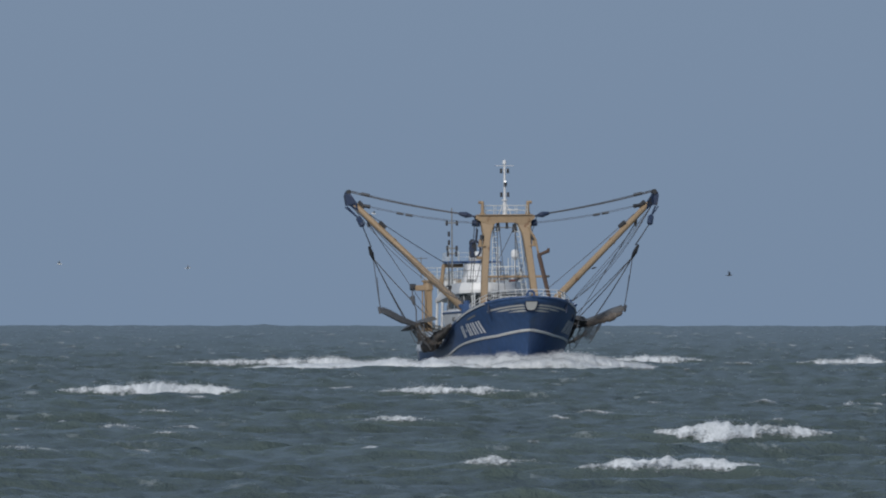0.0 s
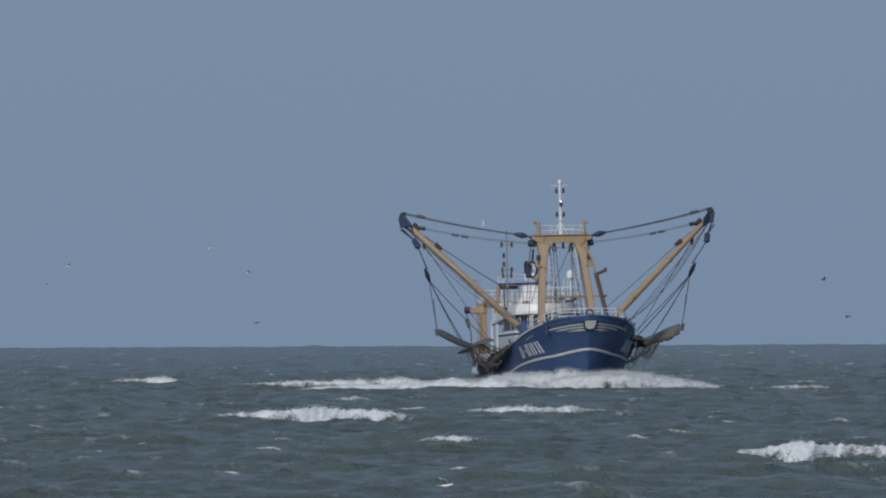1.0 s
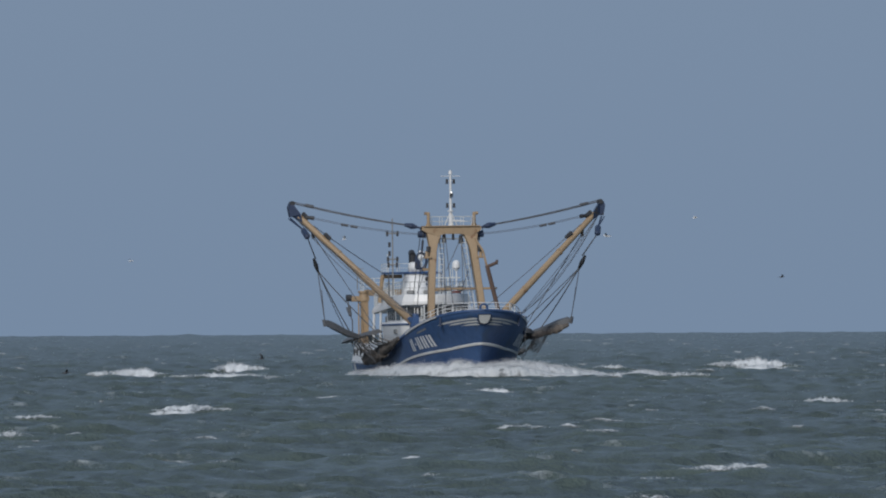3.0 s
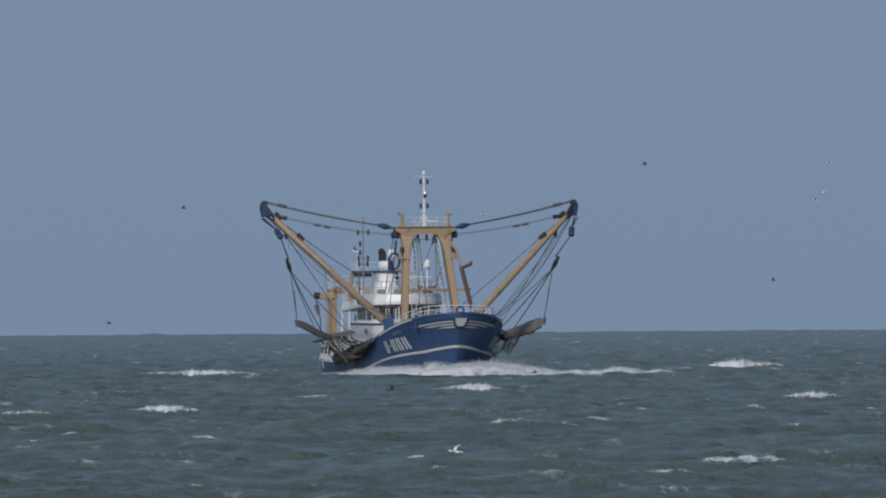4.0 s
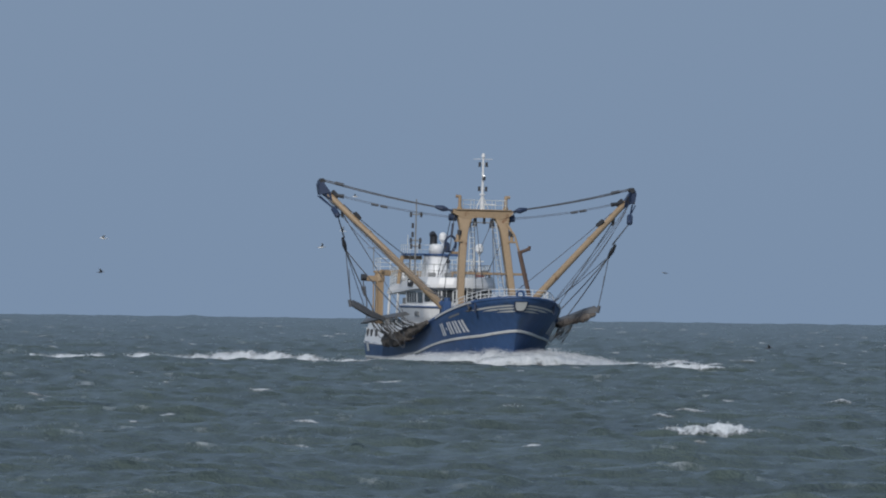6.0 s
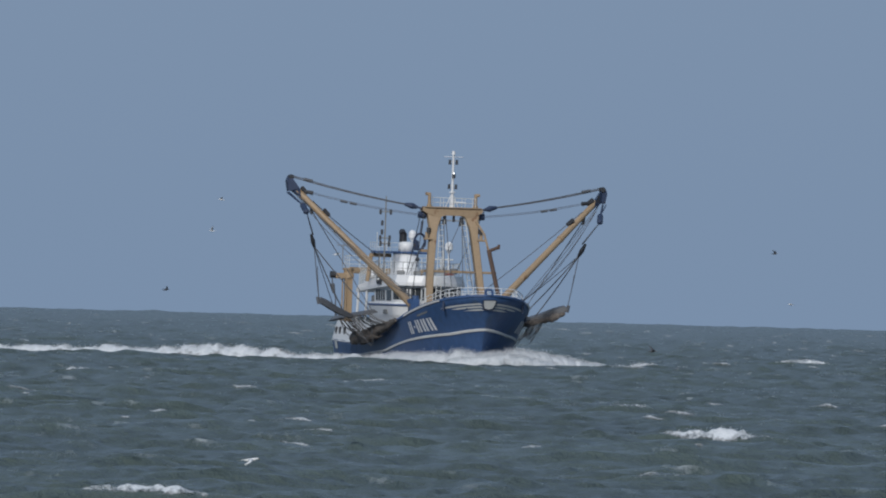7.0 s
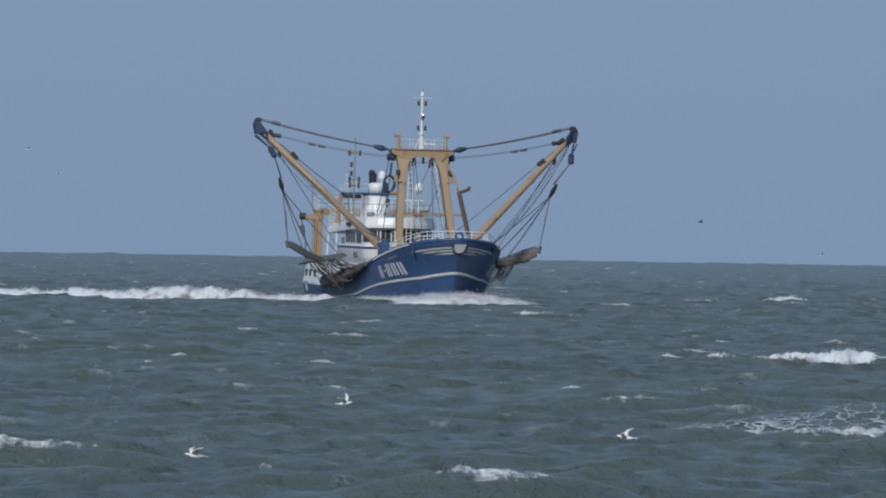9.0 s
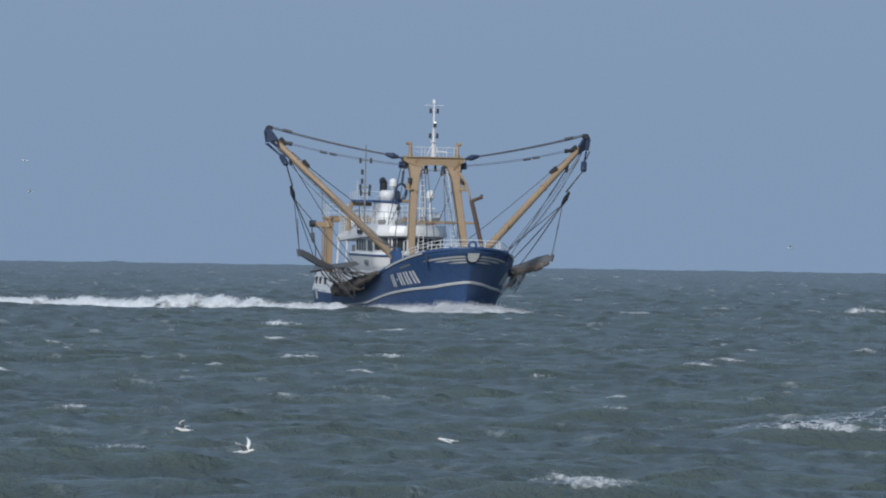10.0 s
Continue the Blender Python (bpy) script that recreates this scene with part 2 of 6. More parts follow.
# ---- the sea ----
SEA_DRIFT = (1.3, -1.5)     # metres a second, the way the wind drives the waves
rng = np.random.default_rng(7)
WAVES = []
for i in range(110):
    length = 0.5 * (30 / 0.5) ** (i / 109)
    heading = radians(-70) + rng.normal(0, 0.62 if length < 6 else 0.42)
    amp = 0.0225 * min(length / 4.0, 1.0) ** 0.85 * max(length / 6.0, 1.0) ** 0.5 * rng.uniform(0.6, 1.3)
    WAVES.append((length, 2 * math.pi / length * math.cos(heading), 2 * math.pi / length * math.sin(heading), amp, rng.uniform(0, 6.28)))


def sea_height(x, y, cell=0.3):
    """Height of the waves at points of the sea's own space; cell is how coarse the sheet is there."""
    z = np.zeros(np.broadcast(x, y).shape)
    for length, kx, ky, amp, shift in WAVES:
        s = np.sin(kx * x + ky * y + shift)
        z = z + amp * (s + 0.4 * s * s - 0.2) * np.clip(length / (2.2 * cell) - 1, 0, 1)
    return z


def sea_shift(x, y, cell):
    """Sideways pull of the water towards the crests, which sharpens them."""
    sx, sy = np.zeros(x.shape), np.zeros(x.shape)
    for length, kx, ky, amp, shift in WAVES:
        k = math.hypot(kx, ky)
        c = np.cos(kx * x + ky * y + shift) * amp * np.clip(length / (2.2 * cell) - 1, 0, 1) * 0.8
        sx, sy = sx + c * kx / k, sy + c * ky / k
    return sx, sy


def half_spread(y):
    """Half breadth of the finely waved part of the sheet: it spreads with the distance."""
    return np.interp(y, (-1500, 0, 180, 4900), (60, 40, 24, 285))


def surface(x, y):
    """Height of the sheet itself at points of the sea's own space."""
    px, py = np.array(x, float), np.array(y, float)
    for _ in range(2):
        cell = half_spread(py) / 240 * 0.9
        sx, sy = sea_shift(px, py, cell)
        px, py = x - sx, y - sy
    return sea_height(px, py, half_spread(py) / 240 * 0.9)


def link(name, bm, mat, smooth=False):
    """Makes an object of a bmesh."""
    me = bpy.data.meshes.new(name)
    for edge in bm.edges:
        edge.smooth = edge.calc_face_angle(0.0) < 0.75
    bm.to_mesh(me)
    bm.free()
    me.materials.append(mat)
    if smooth:
        me.polygons.foreach_set("use_smooth", [True] * len(me.polygons))
    return new(name, me)


def part(name, bm, mat, parent, label="", smooth=False):
    """One mesh under a thing or under a part."""
    ob = link(name, bm, mat, smooth)
    ob.parent = parent
    return tagged(ob, label)


def grid_mesh(name, co, rows, cols, mat, smooth=True, cover=None):
    """A mesh over rows x cols points; cover is how closely foam covers each point."""
    i = np.arange(rows * cols).reshape(rows, cols)
    quads = np.stack([i[:-1, :-1], i[:-1, 1:], i[1:, 1:], i[1:, :-1]], -1).reshape(-1, 4)
    me = bpy.data.meshes.new(name)
    me.vertices.add(rows * cols)
    me.vertices.foreach_set("co", co.astype(np.float32).ravel())
    me.loops.add(quads.size)
    me.loops.foreach_set("vertex_index", quads.astype(np.int32).ravel())
    me.polygons.add(len(quads))
    me.polygons.foreach_set("loop_start", np.arange(0, quads.size, 4, dtype=np.int32))
    me.update(calc_edges=True)
    me.polygons.foreach_set("use_smooth", np.full(len(quads), smooth))
    me.materials.append(mat)
    if cover is not None:
        uv = me.uv_layers.new(name="cover")
        flat = np.zeros((quads.size, 2), np.float32)
        flat[:, 1] = np.asarray(cover).ravel()[quads.ravel()]
        uv.data.foreach_set("uv", flat.ravel())
    return me


# ---- breaking crests: length, height, then seconds, x and y where each is ----
WHITECAPS = []


def whitecap(width, height, *seen):
    WHITECAPS.append((width, height, seen))


whitecap(10.3, 0.86, (0.0, -21.0, 660), (0.5, -17.1, 636), (1.0, -14.2, 627))
whitecap(6.6, 0.45, (1.5, -12.6, 600), (2.0, -13.8, 596))
whitecap(4.0, 0.3, (2.5, -13.4, 592))
whitecap(8.2, 0.64, (0.0, -5.1, 658), (0.5, -4.0, 681), (1.0, -3.1, 661), (1.5, -2.4, 644))
whitecap(6.5, 0.73, (0.0, 6.6, 426), (0.5, 6.9, 424), (1.0, 7.8, 422))
whitecap(5.4, 0.40, (0.0, 3.3, 332), (0.5, 2.2, 330))
whitecap(2.6, 0.31, (0.0, -1.0, 341))
whitecap(3.0, 0.27, (0.0, -5.8, 478), (0.5, -5.8, 479), (1.0, -5.5, 480))
whitecap(8.1, 1.00, (0.0, 25.0, 1055))
whitecap(17.5, 0.89, (0.0, -23.1, 1038), (0.5, -19.8, 1055), (1.0, -21.3, 1035))
whitecap(8.6, 0.61, (0.0, 9.9, 1117))
whitecap(1.5, 0.26, (0.0, -15.4, 449), (0.5, -14.5, 444))
whitecap(1.2, 0.19, (0.0, -16.3, 381), (0.5, -14.6, 381))
whitecap(1.2, 0.12, (0.0, -13.1, 431))
whitecap(0.8, 0.36, (0.0, 14.0, 571))
whitecap(1.4, 0.14, (0.0, -16.6, 527))
whitecap(9.5, 0.95, (0.5, 28.9, 1163))
whitecap(0.9, 0.26, (0.5, -13.6, 503), (1.0, -12.5, 490))
whitecap(1.7, 0.35, (0.5, 15.6, 960))
whitecap(1.9, 0.19, (0.5, 3.3, 690))
whitecap(6.1, 0.71, (1.0, -40.8, 1123))
whitecap(4.5, 0.37, (1.0, 15.1, 933), (1.5, 15.4, 949), (2.0, 15.7, 981), (2.5, 15.8, 946))
whitecap(2.2, 0.43, (1.0, 7.0, 954))
whitecap(2.5, 0.29, (1.0, -15.3, 787))
whitecap(3.1, 0.73, (1.5, -45.3, 1153))
whitecap(6.7, 0.68, (1.5, -27.7, 1017), (2.0, -29.3, 1041), (2.5, -28.5, 1021))
whitecap(5.1, 0.90, (1.5, -20.6, 1085), (2.0, -20.5, 1131), (2.5, -20.5, 1117))
whitecap(0.9, 0.17, (1.5, -1.2, 363), (2.0, -1.7, 365))
whitecap(0.8, 0.16, (1.5, -9.2, 435))
whitecap(6.3, 0.35, (1.5, -18.0, 764), (2.0, -18.2, 767))
whitecap(4.4, 0.5, (2.0, -21.1, 498))
whitecap(3.3, 0.98, (2.0, -48.0, 1201))
whitecap(7.9, 1.00, (2.0, 27.3, 1232), (2.5, 26.3, 1166))
whitecap(1.3, 0.25, (2.0, 9.0, 394))
whitecap(0.9, 0.24, (2.0, -8.7, 518))
whitecap(1.5, 0.52, (2.5, -17.2, 460))
whitecap(1.4, 0.17, (2.5, 4.5, 468))
whitecap(0.9, 0.20, (2.5, -7.9, 370))
whitecap(3.0, 0.41, (2.5, 12.3, 1116))
whitecap(6.8, 0.78, (4.0, 28.2, 1093), (4.5, 29.3, 1119), (5.0, 27.0, 1075))
whitecap(3.6, 0.34, (4.0, -12.4, 584), (4.5, -13.0, 599))
whitecap(3.4, 0.21, (4.0, 9.0, 357))
whitecap(2.0, 0.21, (4.0, 6.2, 333), (4.5, 7.3, 361))
whitecap(4.2, 0.50, (4.0, 2.7, 753), (4.5, 4.2, 712), (5.0, 4.7, 698))
whitecap(3.3, 0.36, (4.0, 20.4, 656))
whitecap(2.1, 0.21, (4.0, 3.9, 507))
whitecap(10.0, 0.44, (4.0, -18.4, 1006), (4.5, -17.4, 1034), (5.0, -16.1, 1017))
whitecap(2.6, 0.18, (4.0, -18.4, 571))
whitecap(1.4, 0.35, (4.0, 5.7, 299))
whitecap(0.6, 0.12, (4.0, 0.4, 352))
whitecap(0.7, 0.12, (4.0, -5.7, 313))
whitecap(2.8, 0.47, (4.5, -26.1, 1035))
whitecap(6.0, 0.37, (4.5, -5.4, 822))
whitecap(0.7, 0.29, (4.5, 14.1, 540))
whitecap(3.9, 0.37, (4.5, 11.9, 366), (5.0, 10.8, 361))
whitecap(1.1, 0.21, (4.5, 6.7, 590))
whitecap(5.0, 0.20, (5.0, -16.0, 555))
whitecap(1.4, 0.20, (5.0, -3.7, 372))
whitecap(1.6, 0.17, (5.0, 15.1, 478))
whitecap(1.4, 0.22, (5.0, -10.6, 601))
whitecap(1.6, 0.41, (5.0, 1.7, 649))
whitecap(7.8, 0.39, (5.0, -29.2, 1075))
whitecap(0.9, 0.15, (5.0, -6.0, 330))
whitecap(3.8, 0.45, (6.5, 9.5, 423), (7.0, 10.2, 417), (7.5, 10.3, 415), (8.0, 11.5, 413))
whitecap(4.0, 0.16, (8.5, 12.9, 415))
whitecap(6.5, 0.37, (6.5, 17.9, 900))
whitecap(0.7, 0.16, (6.5, -0.6, 451))
whitecap(1.2, 0.19, (6.5, 3.2, 526))
whitecap(0.9, 0.17, (6.5, -5.9, 271))
whitecap(3.2, 0.18, (7.0, -5.7, 264), (7.5, -6.0, 255), (8.0, -6.1, 264))
whitecap(1.1, 0.15, (7.0, -3.1, 406))
whitecap(1.8, 0.20, (7.0, 9.4, 544), (7.5, 10.1, 549), (8.0, 10.7, 551), (8.5, 11.7, 552))
whitecap(1.4, 0.14, (7.0, 6.4, 314))
whitecap(1.8, 0.19, (7.0, -19.2, 715))
whitecap(4.6, 0.36, (7.0, 34.9, 1116))
whitecap(1.1, 0.17, (7.5, 0.6, 479))
whitecap(1.1, 0.12, (7.5, 9.3, 276))
whitecap(2.2, 0.27, (7.5, 19.0, 489))
whitecap(2.9, 0.27, (8.0, 14.8, 374))
whitecap(1.4, 0.33, (8.0, 14.9, 539), (8.5, 15.4, 537))
whitecap(1.0, 0.39, (8.0, 14.7, 433))
whitecap(2.8, 0.49, (8.0, 9.1, 242), (8.5, 10.0, 257), (9.0, 11.1, 281), (9.5, 10.7, 295), (10.0, 11.3, 301))
whitecap(1.2, 0.34, (8.0, 2.1, 290))
whitecap(1.8, 0.20, (8.0, 7.2, 318), (8.5, 7.2, 327), (9.0, 7.5, 343), (9.5, 7.4, 334))
whitecap(2.5, 0.22, (8.0, 7.5, 794))
whitecap(2.6, 0.52, (8.0, 39.9, 955))
whitecap(2.3, 0.35, (8.5, 1.4, 230), (9.0, 2.3, 223), (9.5, 2.5, 225), (10.0, 4.0, 225))
whitecap(1.3, 0.19, (8.5, -1.2, 466))
whitecap(1.5, 0.21, (8.5, 18.2, 457))
whitecap(1.9, 0.25, (8.5, -0.4, 563), (9.0, -0.9, 570), (9.5, 0.2, 601))
whitecap(3.1, 0.41, (8.5, 37.6, 1125))
whitecap(0.8, 0.12, (8.5, 4.1, 261))
whitecap(2.6, 0.37, (9.0, -6.5, 248), (9.5, -5.8, 250))
whitecap(6.1, 0.51, (9.0, 18.0, 481), (9.5, 15.4, 456))
whitecap(1.3, 0.44, (9.0, 14.2, 489))
whitecap(0.7, 0.37, (9.0, 8.1, 291))
whitecap(1.8, 0.21, (9.0, 12.8, 327))
whitecap(0.3, 0.21, (9.0, -1.9, 233))
whitecap(3.0, 0.28, (9.0, 10.7, 782))
whitecap(4.1, 0.48, (9.0, 36.0, 1064))
whitecap(1.4, 0.26, (9.5, -2.8, 526), (10.0, -2.6, 493))
whitecap(2.8, 0.43, (9.5, -5.4, 686), (10.0, -4.9, 711))
whitecap(2.0, 0.19, (9.5, -0.2, 521), (10.0, 0.8, 501))
whitecap(1.1, 0.29, (9.5, -9.2, 348), (10.0, -7.7, 325))
whitecap(1.0, 0.12, (9.5, 0.4, 255))
whitecap(0.9, 0.27, (10.0, 6.1, 428))
whitecap(1.0, 0.12, (10.0, 6.7, 339))
whitecap(1.2, 0.17, (10.0, -5.1, 260))
whitecap(1.4, 0.13, (10.0, 13.0, 484))
whitecap(3.7, 0.55, (10.0, 40.9, 1012))

# ---- the sheet of the sea: fine where the long lens looks, coarse out to the horizon ----
far = 1140 * (1 - np.linspace(0, 1, 720) * (1 - (4900 / 1140) ** -1.5)) ** (-1 / 1.5)
ys = np.concatenate([-np.geomspace(1, 1500, 12)[::-1], np.linspace(2, 177, 14), np.arange(180, 330, 0.36), np.arange(330, 640, 0.48),
                     np.arange(640, 1140, 0.8), far])
fine = np.linspace(-1, 1, 481)
reach = np.geomspace(0.02, 1, 30)
half = half_spread(ys)[:, None]
gx = np.concatenate([-(half + (3200 - half) * reach[::-1][None, :]), half * fine[None, :], half + (3200 - half) * reach[None, :]], 1)
gy = np.broadcast_to(ys[:, None], gx.shape)
cell = np.gradient(gx, axis=1) * 0.9
cell = np.maximum(cell, np.interp(gy, (-1500, 0, 170, 180, 1140, 1141, 2500, 4900), (40, 40, 8, 0.1, 0.1, 0.2, 0.35, 0.7)))
pull_x, pull_y = sea_shift(gx, gy, cell)
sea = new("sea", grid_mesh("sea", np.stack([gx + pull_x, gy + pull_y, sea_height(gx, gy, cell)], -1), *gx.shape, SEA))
tagged(sea, "choppy green-grey North Sea water with wind ripples", "water", kind="structure")


def soft_noise(r, rows, cols, a, b):
    """Smooth random field of about a x b lumps, from -1 to 1."""
    g = r.uniform(-1, 1, (a + 2, b + 2))
    u, v = np.linspace(0, a, rows)[:, None], np.linspace(0, b, cols)[None, :]
    i, j = u.astype(int), v.astype(int)
    fu, fv = u - i, v - j
    fu, fv = fu * fu * (3 - 2 * fu), fv * fv * (3 - 2 * fv)
    return (g[i, j] * (1 - fu) + g[i + 1, j] * fu) * (1 - fv) + (g[i, j + 1] * (1 - fu) + g[i + 1, j + 1] * fu) * fv


def foam_patch(r, cx, cy, width, depth, height, nu, nv):
    """Foam that lies on the waves about a place of the sea: a ragged ridge that thins out to its edges."""
    a = np.linspace(-0.5, 0.5, nu)[:, None]
    v = np.linspace(-1, 1, nv)[None, :]
    peak = r.uniform(-0.25, 0.25)
    taper = np.clip(1 - (np.abs(a - peak) / (0.5 - np.sign(a - peak) * peak)) ** r.uniform(1.3, 2.4), 0, 1) ** 0.7
    crest = 0.75 + 0.3 * soft_noise(r, nu, 1, 5, 1) + 0.16 * soft_noise(r, nu, 1, 13, 1) + 0.08 * soft_noise(r, nu, 1, 34, 1)
    ridge_line = np.clip(1 - np.abs(v) ** 1.6, 0, 1) ** 0.7
    x = cx + a * width + 0.06 * soft_noise(r, nu, nv, 30, 6)
    y = cy + v * depth * (0.35 + 0.65 * taper) + depth * 0.7 * soft_noise(r, nu, 1, 3, 1) + 0 * x
    lump = 1 + 0.1 * soft_noise(r, nu, nv, 24, 6) + 0.1 * soft_noise(r, nu, nv, 55, 9)
    z = surface(x, y) + height * taper * crest * ridge_line * lump + 0.03 - 0.4 * (1 - ridge_line) ** 3
    return np.stack([x, y, z], -1), np.broadcast_to(taper ** 0.35 * (0.25 + 0.75 * ridge_line), x.shape)


CREST = 0.5                # how high a breaking crest stands over the mean level


def crest_height(width):
    """Small breakers stand lower."""
    return CREST - 0.16 * math.exp(-width / 1.5)


def crest_line(r, a, width):
    """How far the line of a crest bends to and fro, and how it sinks to its ends."""
    n = a.shape[0]
    bend = 0.9 * soft_noise(r, n, 1, 3, 1) + 0.25 * soft_noise(r, n, 1, 9, 1)
    return bend * min(1.0, width / 5), 0.8 * np.clip(np.abs(a) * 2 - 0.35, 0, None) ** 1.5


def spray_mesh(r, centres, sizes):
    """Flying drops of foam: one small uneven four-sided drop at each place."""
    n = len(centres)
    corner = np.array(((1, 1, 1), (1, -1, -1), (-1, 1, -1), (-1, -1, 1)), float)
    co = centres[:, None, :] + corner[None] * sizes[:, None, None] * r.uniform(0.5, 1.2, (n, 4, 3)) * np.array((1.0, 1.0, 1.2))
    tri = np.array(((0, 1, 2), (0, 3, 1), (0, 2, 3), (1, 3, 2)))
    faces = (tri[None] + 4 * np.arange(n)[:, None, None]).reshape(-1, 3).astype(np.int32)
    me = bpy.data.meshes.new("spray")
    me.vertices.add(4 * n)
    me.vertices.foreach_set("co", co.astype(np.float32).ravel())
    me.loops.add(faces.size)
    me.loops.foreach_set("vertex_index", faces.ravel())
    me.polygons.add(len(faces))
    me.polygons.foreach_set("loop_start", np.arange(0, faces.size, 3, dtype=np.int32))
    me.update(calc_edges=True)
    me.materials.append(DROPS)
    return me


def build_whitecaps():
    made = []
    for i, (width, height, seen) in enumerate(WHITECAPS):
        height *= 0.85
        r = np.random.default_rng(100 + i)
        nu, nv = int(40 + width * 16), 16
        stretch = 1.1 + 0.8 * math.exp(-width / 2)
        a, v = np.linspace(-0.5, 0.5, nu)[:, None], np.linspace(-1, 1, nv)[None, :]
        bend, drop = crest_line(r, a, width)
        head = r.uniform(-0.3, 0.3)
        body = np.clip(1 - (np.abs(a - head) / (0.5 - np.sign(a - head) * head)) ** r.uniform(0.8, 1.6), 0, 1)
        broken = 0.66 + 0.34 * soft_noise(r, nu, 1, max(5, int(width * 1.3)), 1)
        teeth = np.abs(soft_noise(r, nu, 1, max(8, int(width * 4)), 1)) + 0.9 * soft_noise(r, nu, 1, max(14, int(width * 7)), 1)
        thick = (0.16 + 1.2 * body * broken) * height * min(1.0, 0.12 + width / 5)
        # from the back of the crest over its ragged top and down the front
        top = np.exp(-((v + 0.0) / 0.4) ** 2)
        x = a * width * stretch + 0.05 * soft_noise(r, nu, nv, int(width * 5) + 4, 6)
        out = np.where(v < 0, v * (0.25 + 1.3 * thick), v * (0.2 + 0.5 * thick))
        y = bend + out
        face = -0.45 + (crest_height(width) + 0.45) * np.exp(-2.2 * np.abs(out / np.where(v < 0, 2.2, 3.6)) ** 1.7)
        z = face - drop * 0.45 + 0.03 + thick * 0.5 * top + min(0.07, 0.25 * height) * top * top * (teeth - 0.3) * (0.3 + 0.7 * body)
        z = z + (0.025 + 0.025 * body) * soft_noise(r, nu, nv, int(width * 7) + 6, 8) - 0.08 * np.abs(v) ** 6
        fringe = 0.16 * soft_noise(r, nu, nv, int(width * 11) + 5, 7) + 0.2 * soft_noise(r, nu, nv, int(width * 2) + 2, 3)
        cover = min(1.0, 0.4 + width * 0.1) * np.clip(0.38 + 0.8 * body * broken + 0.12 * soft_noise(r, nu, 1, int(width * 3) + 3, 1), 0, 1) * np.clip(1.1 - np.abs(v + 0.05) ** 1.2 * 0.85 + fringe, 0, 1) * np.clip((0.5 - np.abs(a)) * 9 + 0.25, 0, 1)
        me = grid_mesh("whitecap", np.stack([x, y + 0 * x, z + 0 * x], -1), nu, nv, FOAM, cover=cover + 0 * x)
        ob = tagged(new("whitecap", me), "ragged white foam of a wave breaking on the sea", "whitecap", "whitecaps on the sea")
        # drops blown off the crest
        weight = np.clip(body * broken, 0.02, None)[:, 0]
        pick = r.choice(nu, int(20 + 60 * width * min(1, height + 0.3)), p=weight / weight.sum())
        far_off = seen[0][2]
        fly = np.abs(r.normal(0, 1, len(pick))) * (0.02 + 0.12 * height * body[pick, 0])
        drops = np.stack([a[pick, 0] * width * stretch + r.uniform(-0.08, 0.08, len(pick)), bend[pick, 0] + r.normal(-0.15, 0.2, len(pick)) + 0.4 * fly,
                          z[pick, nv // 2] - 0.03 + fly], -1)
        spray = new("spray", spray_mesh(r, drops, far_off * 2.4e-5 * r.uniform(0.35, 1.0, len(pick))))
        spray.parent = ob
        tagged(spray, "white drops blown off the crest", kind="stuff")
        # the water of the wave itself
        mu, mv = int(30 + width * 5), 26
        a, v = np.linspace(-0.5, 0.5, mu)[:, None], np.linspace(-1, 1, mv)[None, :]
        r = np.random.default_rng(100 + i)
        long = width * (stretch + 0.7) + 6
        lift = crest_height(width)
        x = a * long + 0 * v
        bend = np.interp(x / width / stretch, np.linspace(-0.5, 0.5, nu), bend[:, 0])
        side = np.clip(1 - np.clip(np.abs(x) / width - 0.45, 0, None) / (long / width / 2 - 0.45), 0, 1)
        side = side * side * (3 - 2 * side)
        y = bend + np.where(v < 0, v * 2.2, v * 3.6)
        z = -0.45 + (lift + 0.45) * side * np.exp(-2.2 * np.abs(v) ** 1.7) + 0.035 * soft_noise(r, mu, mv, mu // 3, 9) + 0.03 * soft_noise(r, mu, mv, mu // 7 + 2, 5)
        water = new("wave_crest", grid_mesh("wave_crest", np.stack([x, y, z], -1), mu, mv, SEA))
        water.parent = ob
        tagged(water, "green-grey water of the breaking wave")
        made.append((ob, width, height, seen))
    return made


whitecaps = build_whitecaps()


def build_foam_web(width, depth, rise):
    """The face of a wave with a net of old foam drawn over it; its foot lies nearest."""
    r = np.random.default_rng(77)
    nu, nv = 90, 40
    u, v = np.linspace(-0.5, 0.5, nu)[:, None], np.linspace(0, 1, nv)[None, :]
    x = u * width + 0 * v
    y = depth * (v - 0.5) + 1.5 * np.sin(u * 3.0) + 0 * u
    side = np.clip(1.35 - np.abs(u) * 2.7, 0, 1)
    z = -0.25 + rise * np.sin(np.clip(v * 1.25, 0, 1.25) * math.pi / 2 * 0.95) * side * (0.8 + 0.35 * soft_noise(r, nu, nv, 5, 3)) + 0.04 * soft_noise(r, nu, nv, 24, 12)
    cover = np.clip(side * 1.4, 0, 1) * np.clip(v * 6, 0, 1) * np.clip((1 - v) * 5, 0, 1) * np.clip(0.75 + 0.5 * soft_noise(r, nu, nv, 6, 4) + 0.5 * u, 0, 1.1)
    web = tagged(new("foam_web", grid_mesh("foam_web", np.stack([x, y, z + 0.03], -1), nu, nv, WEB, cover=cover)), "net of thin white foam threads drawn over a wave", "foam")
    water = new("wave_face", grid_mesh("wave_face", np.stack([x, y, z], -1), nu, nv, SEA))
    water.parent = web
    tagged(water, "green-grey water of the wave")
    return web


foam_web = build_foam_web(9.5, 9.0, 0.8)


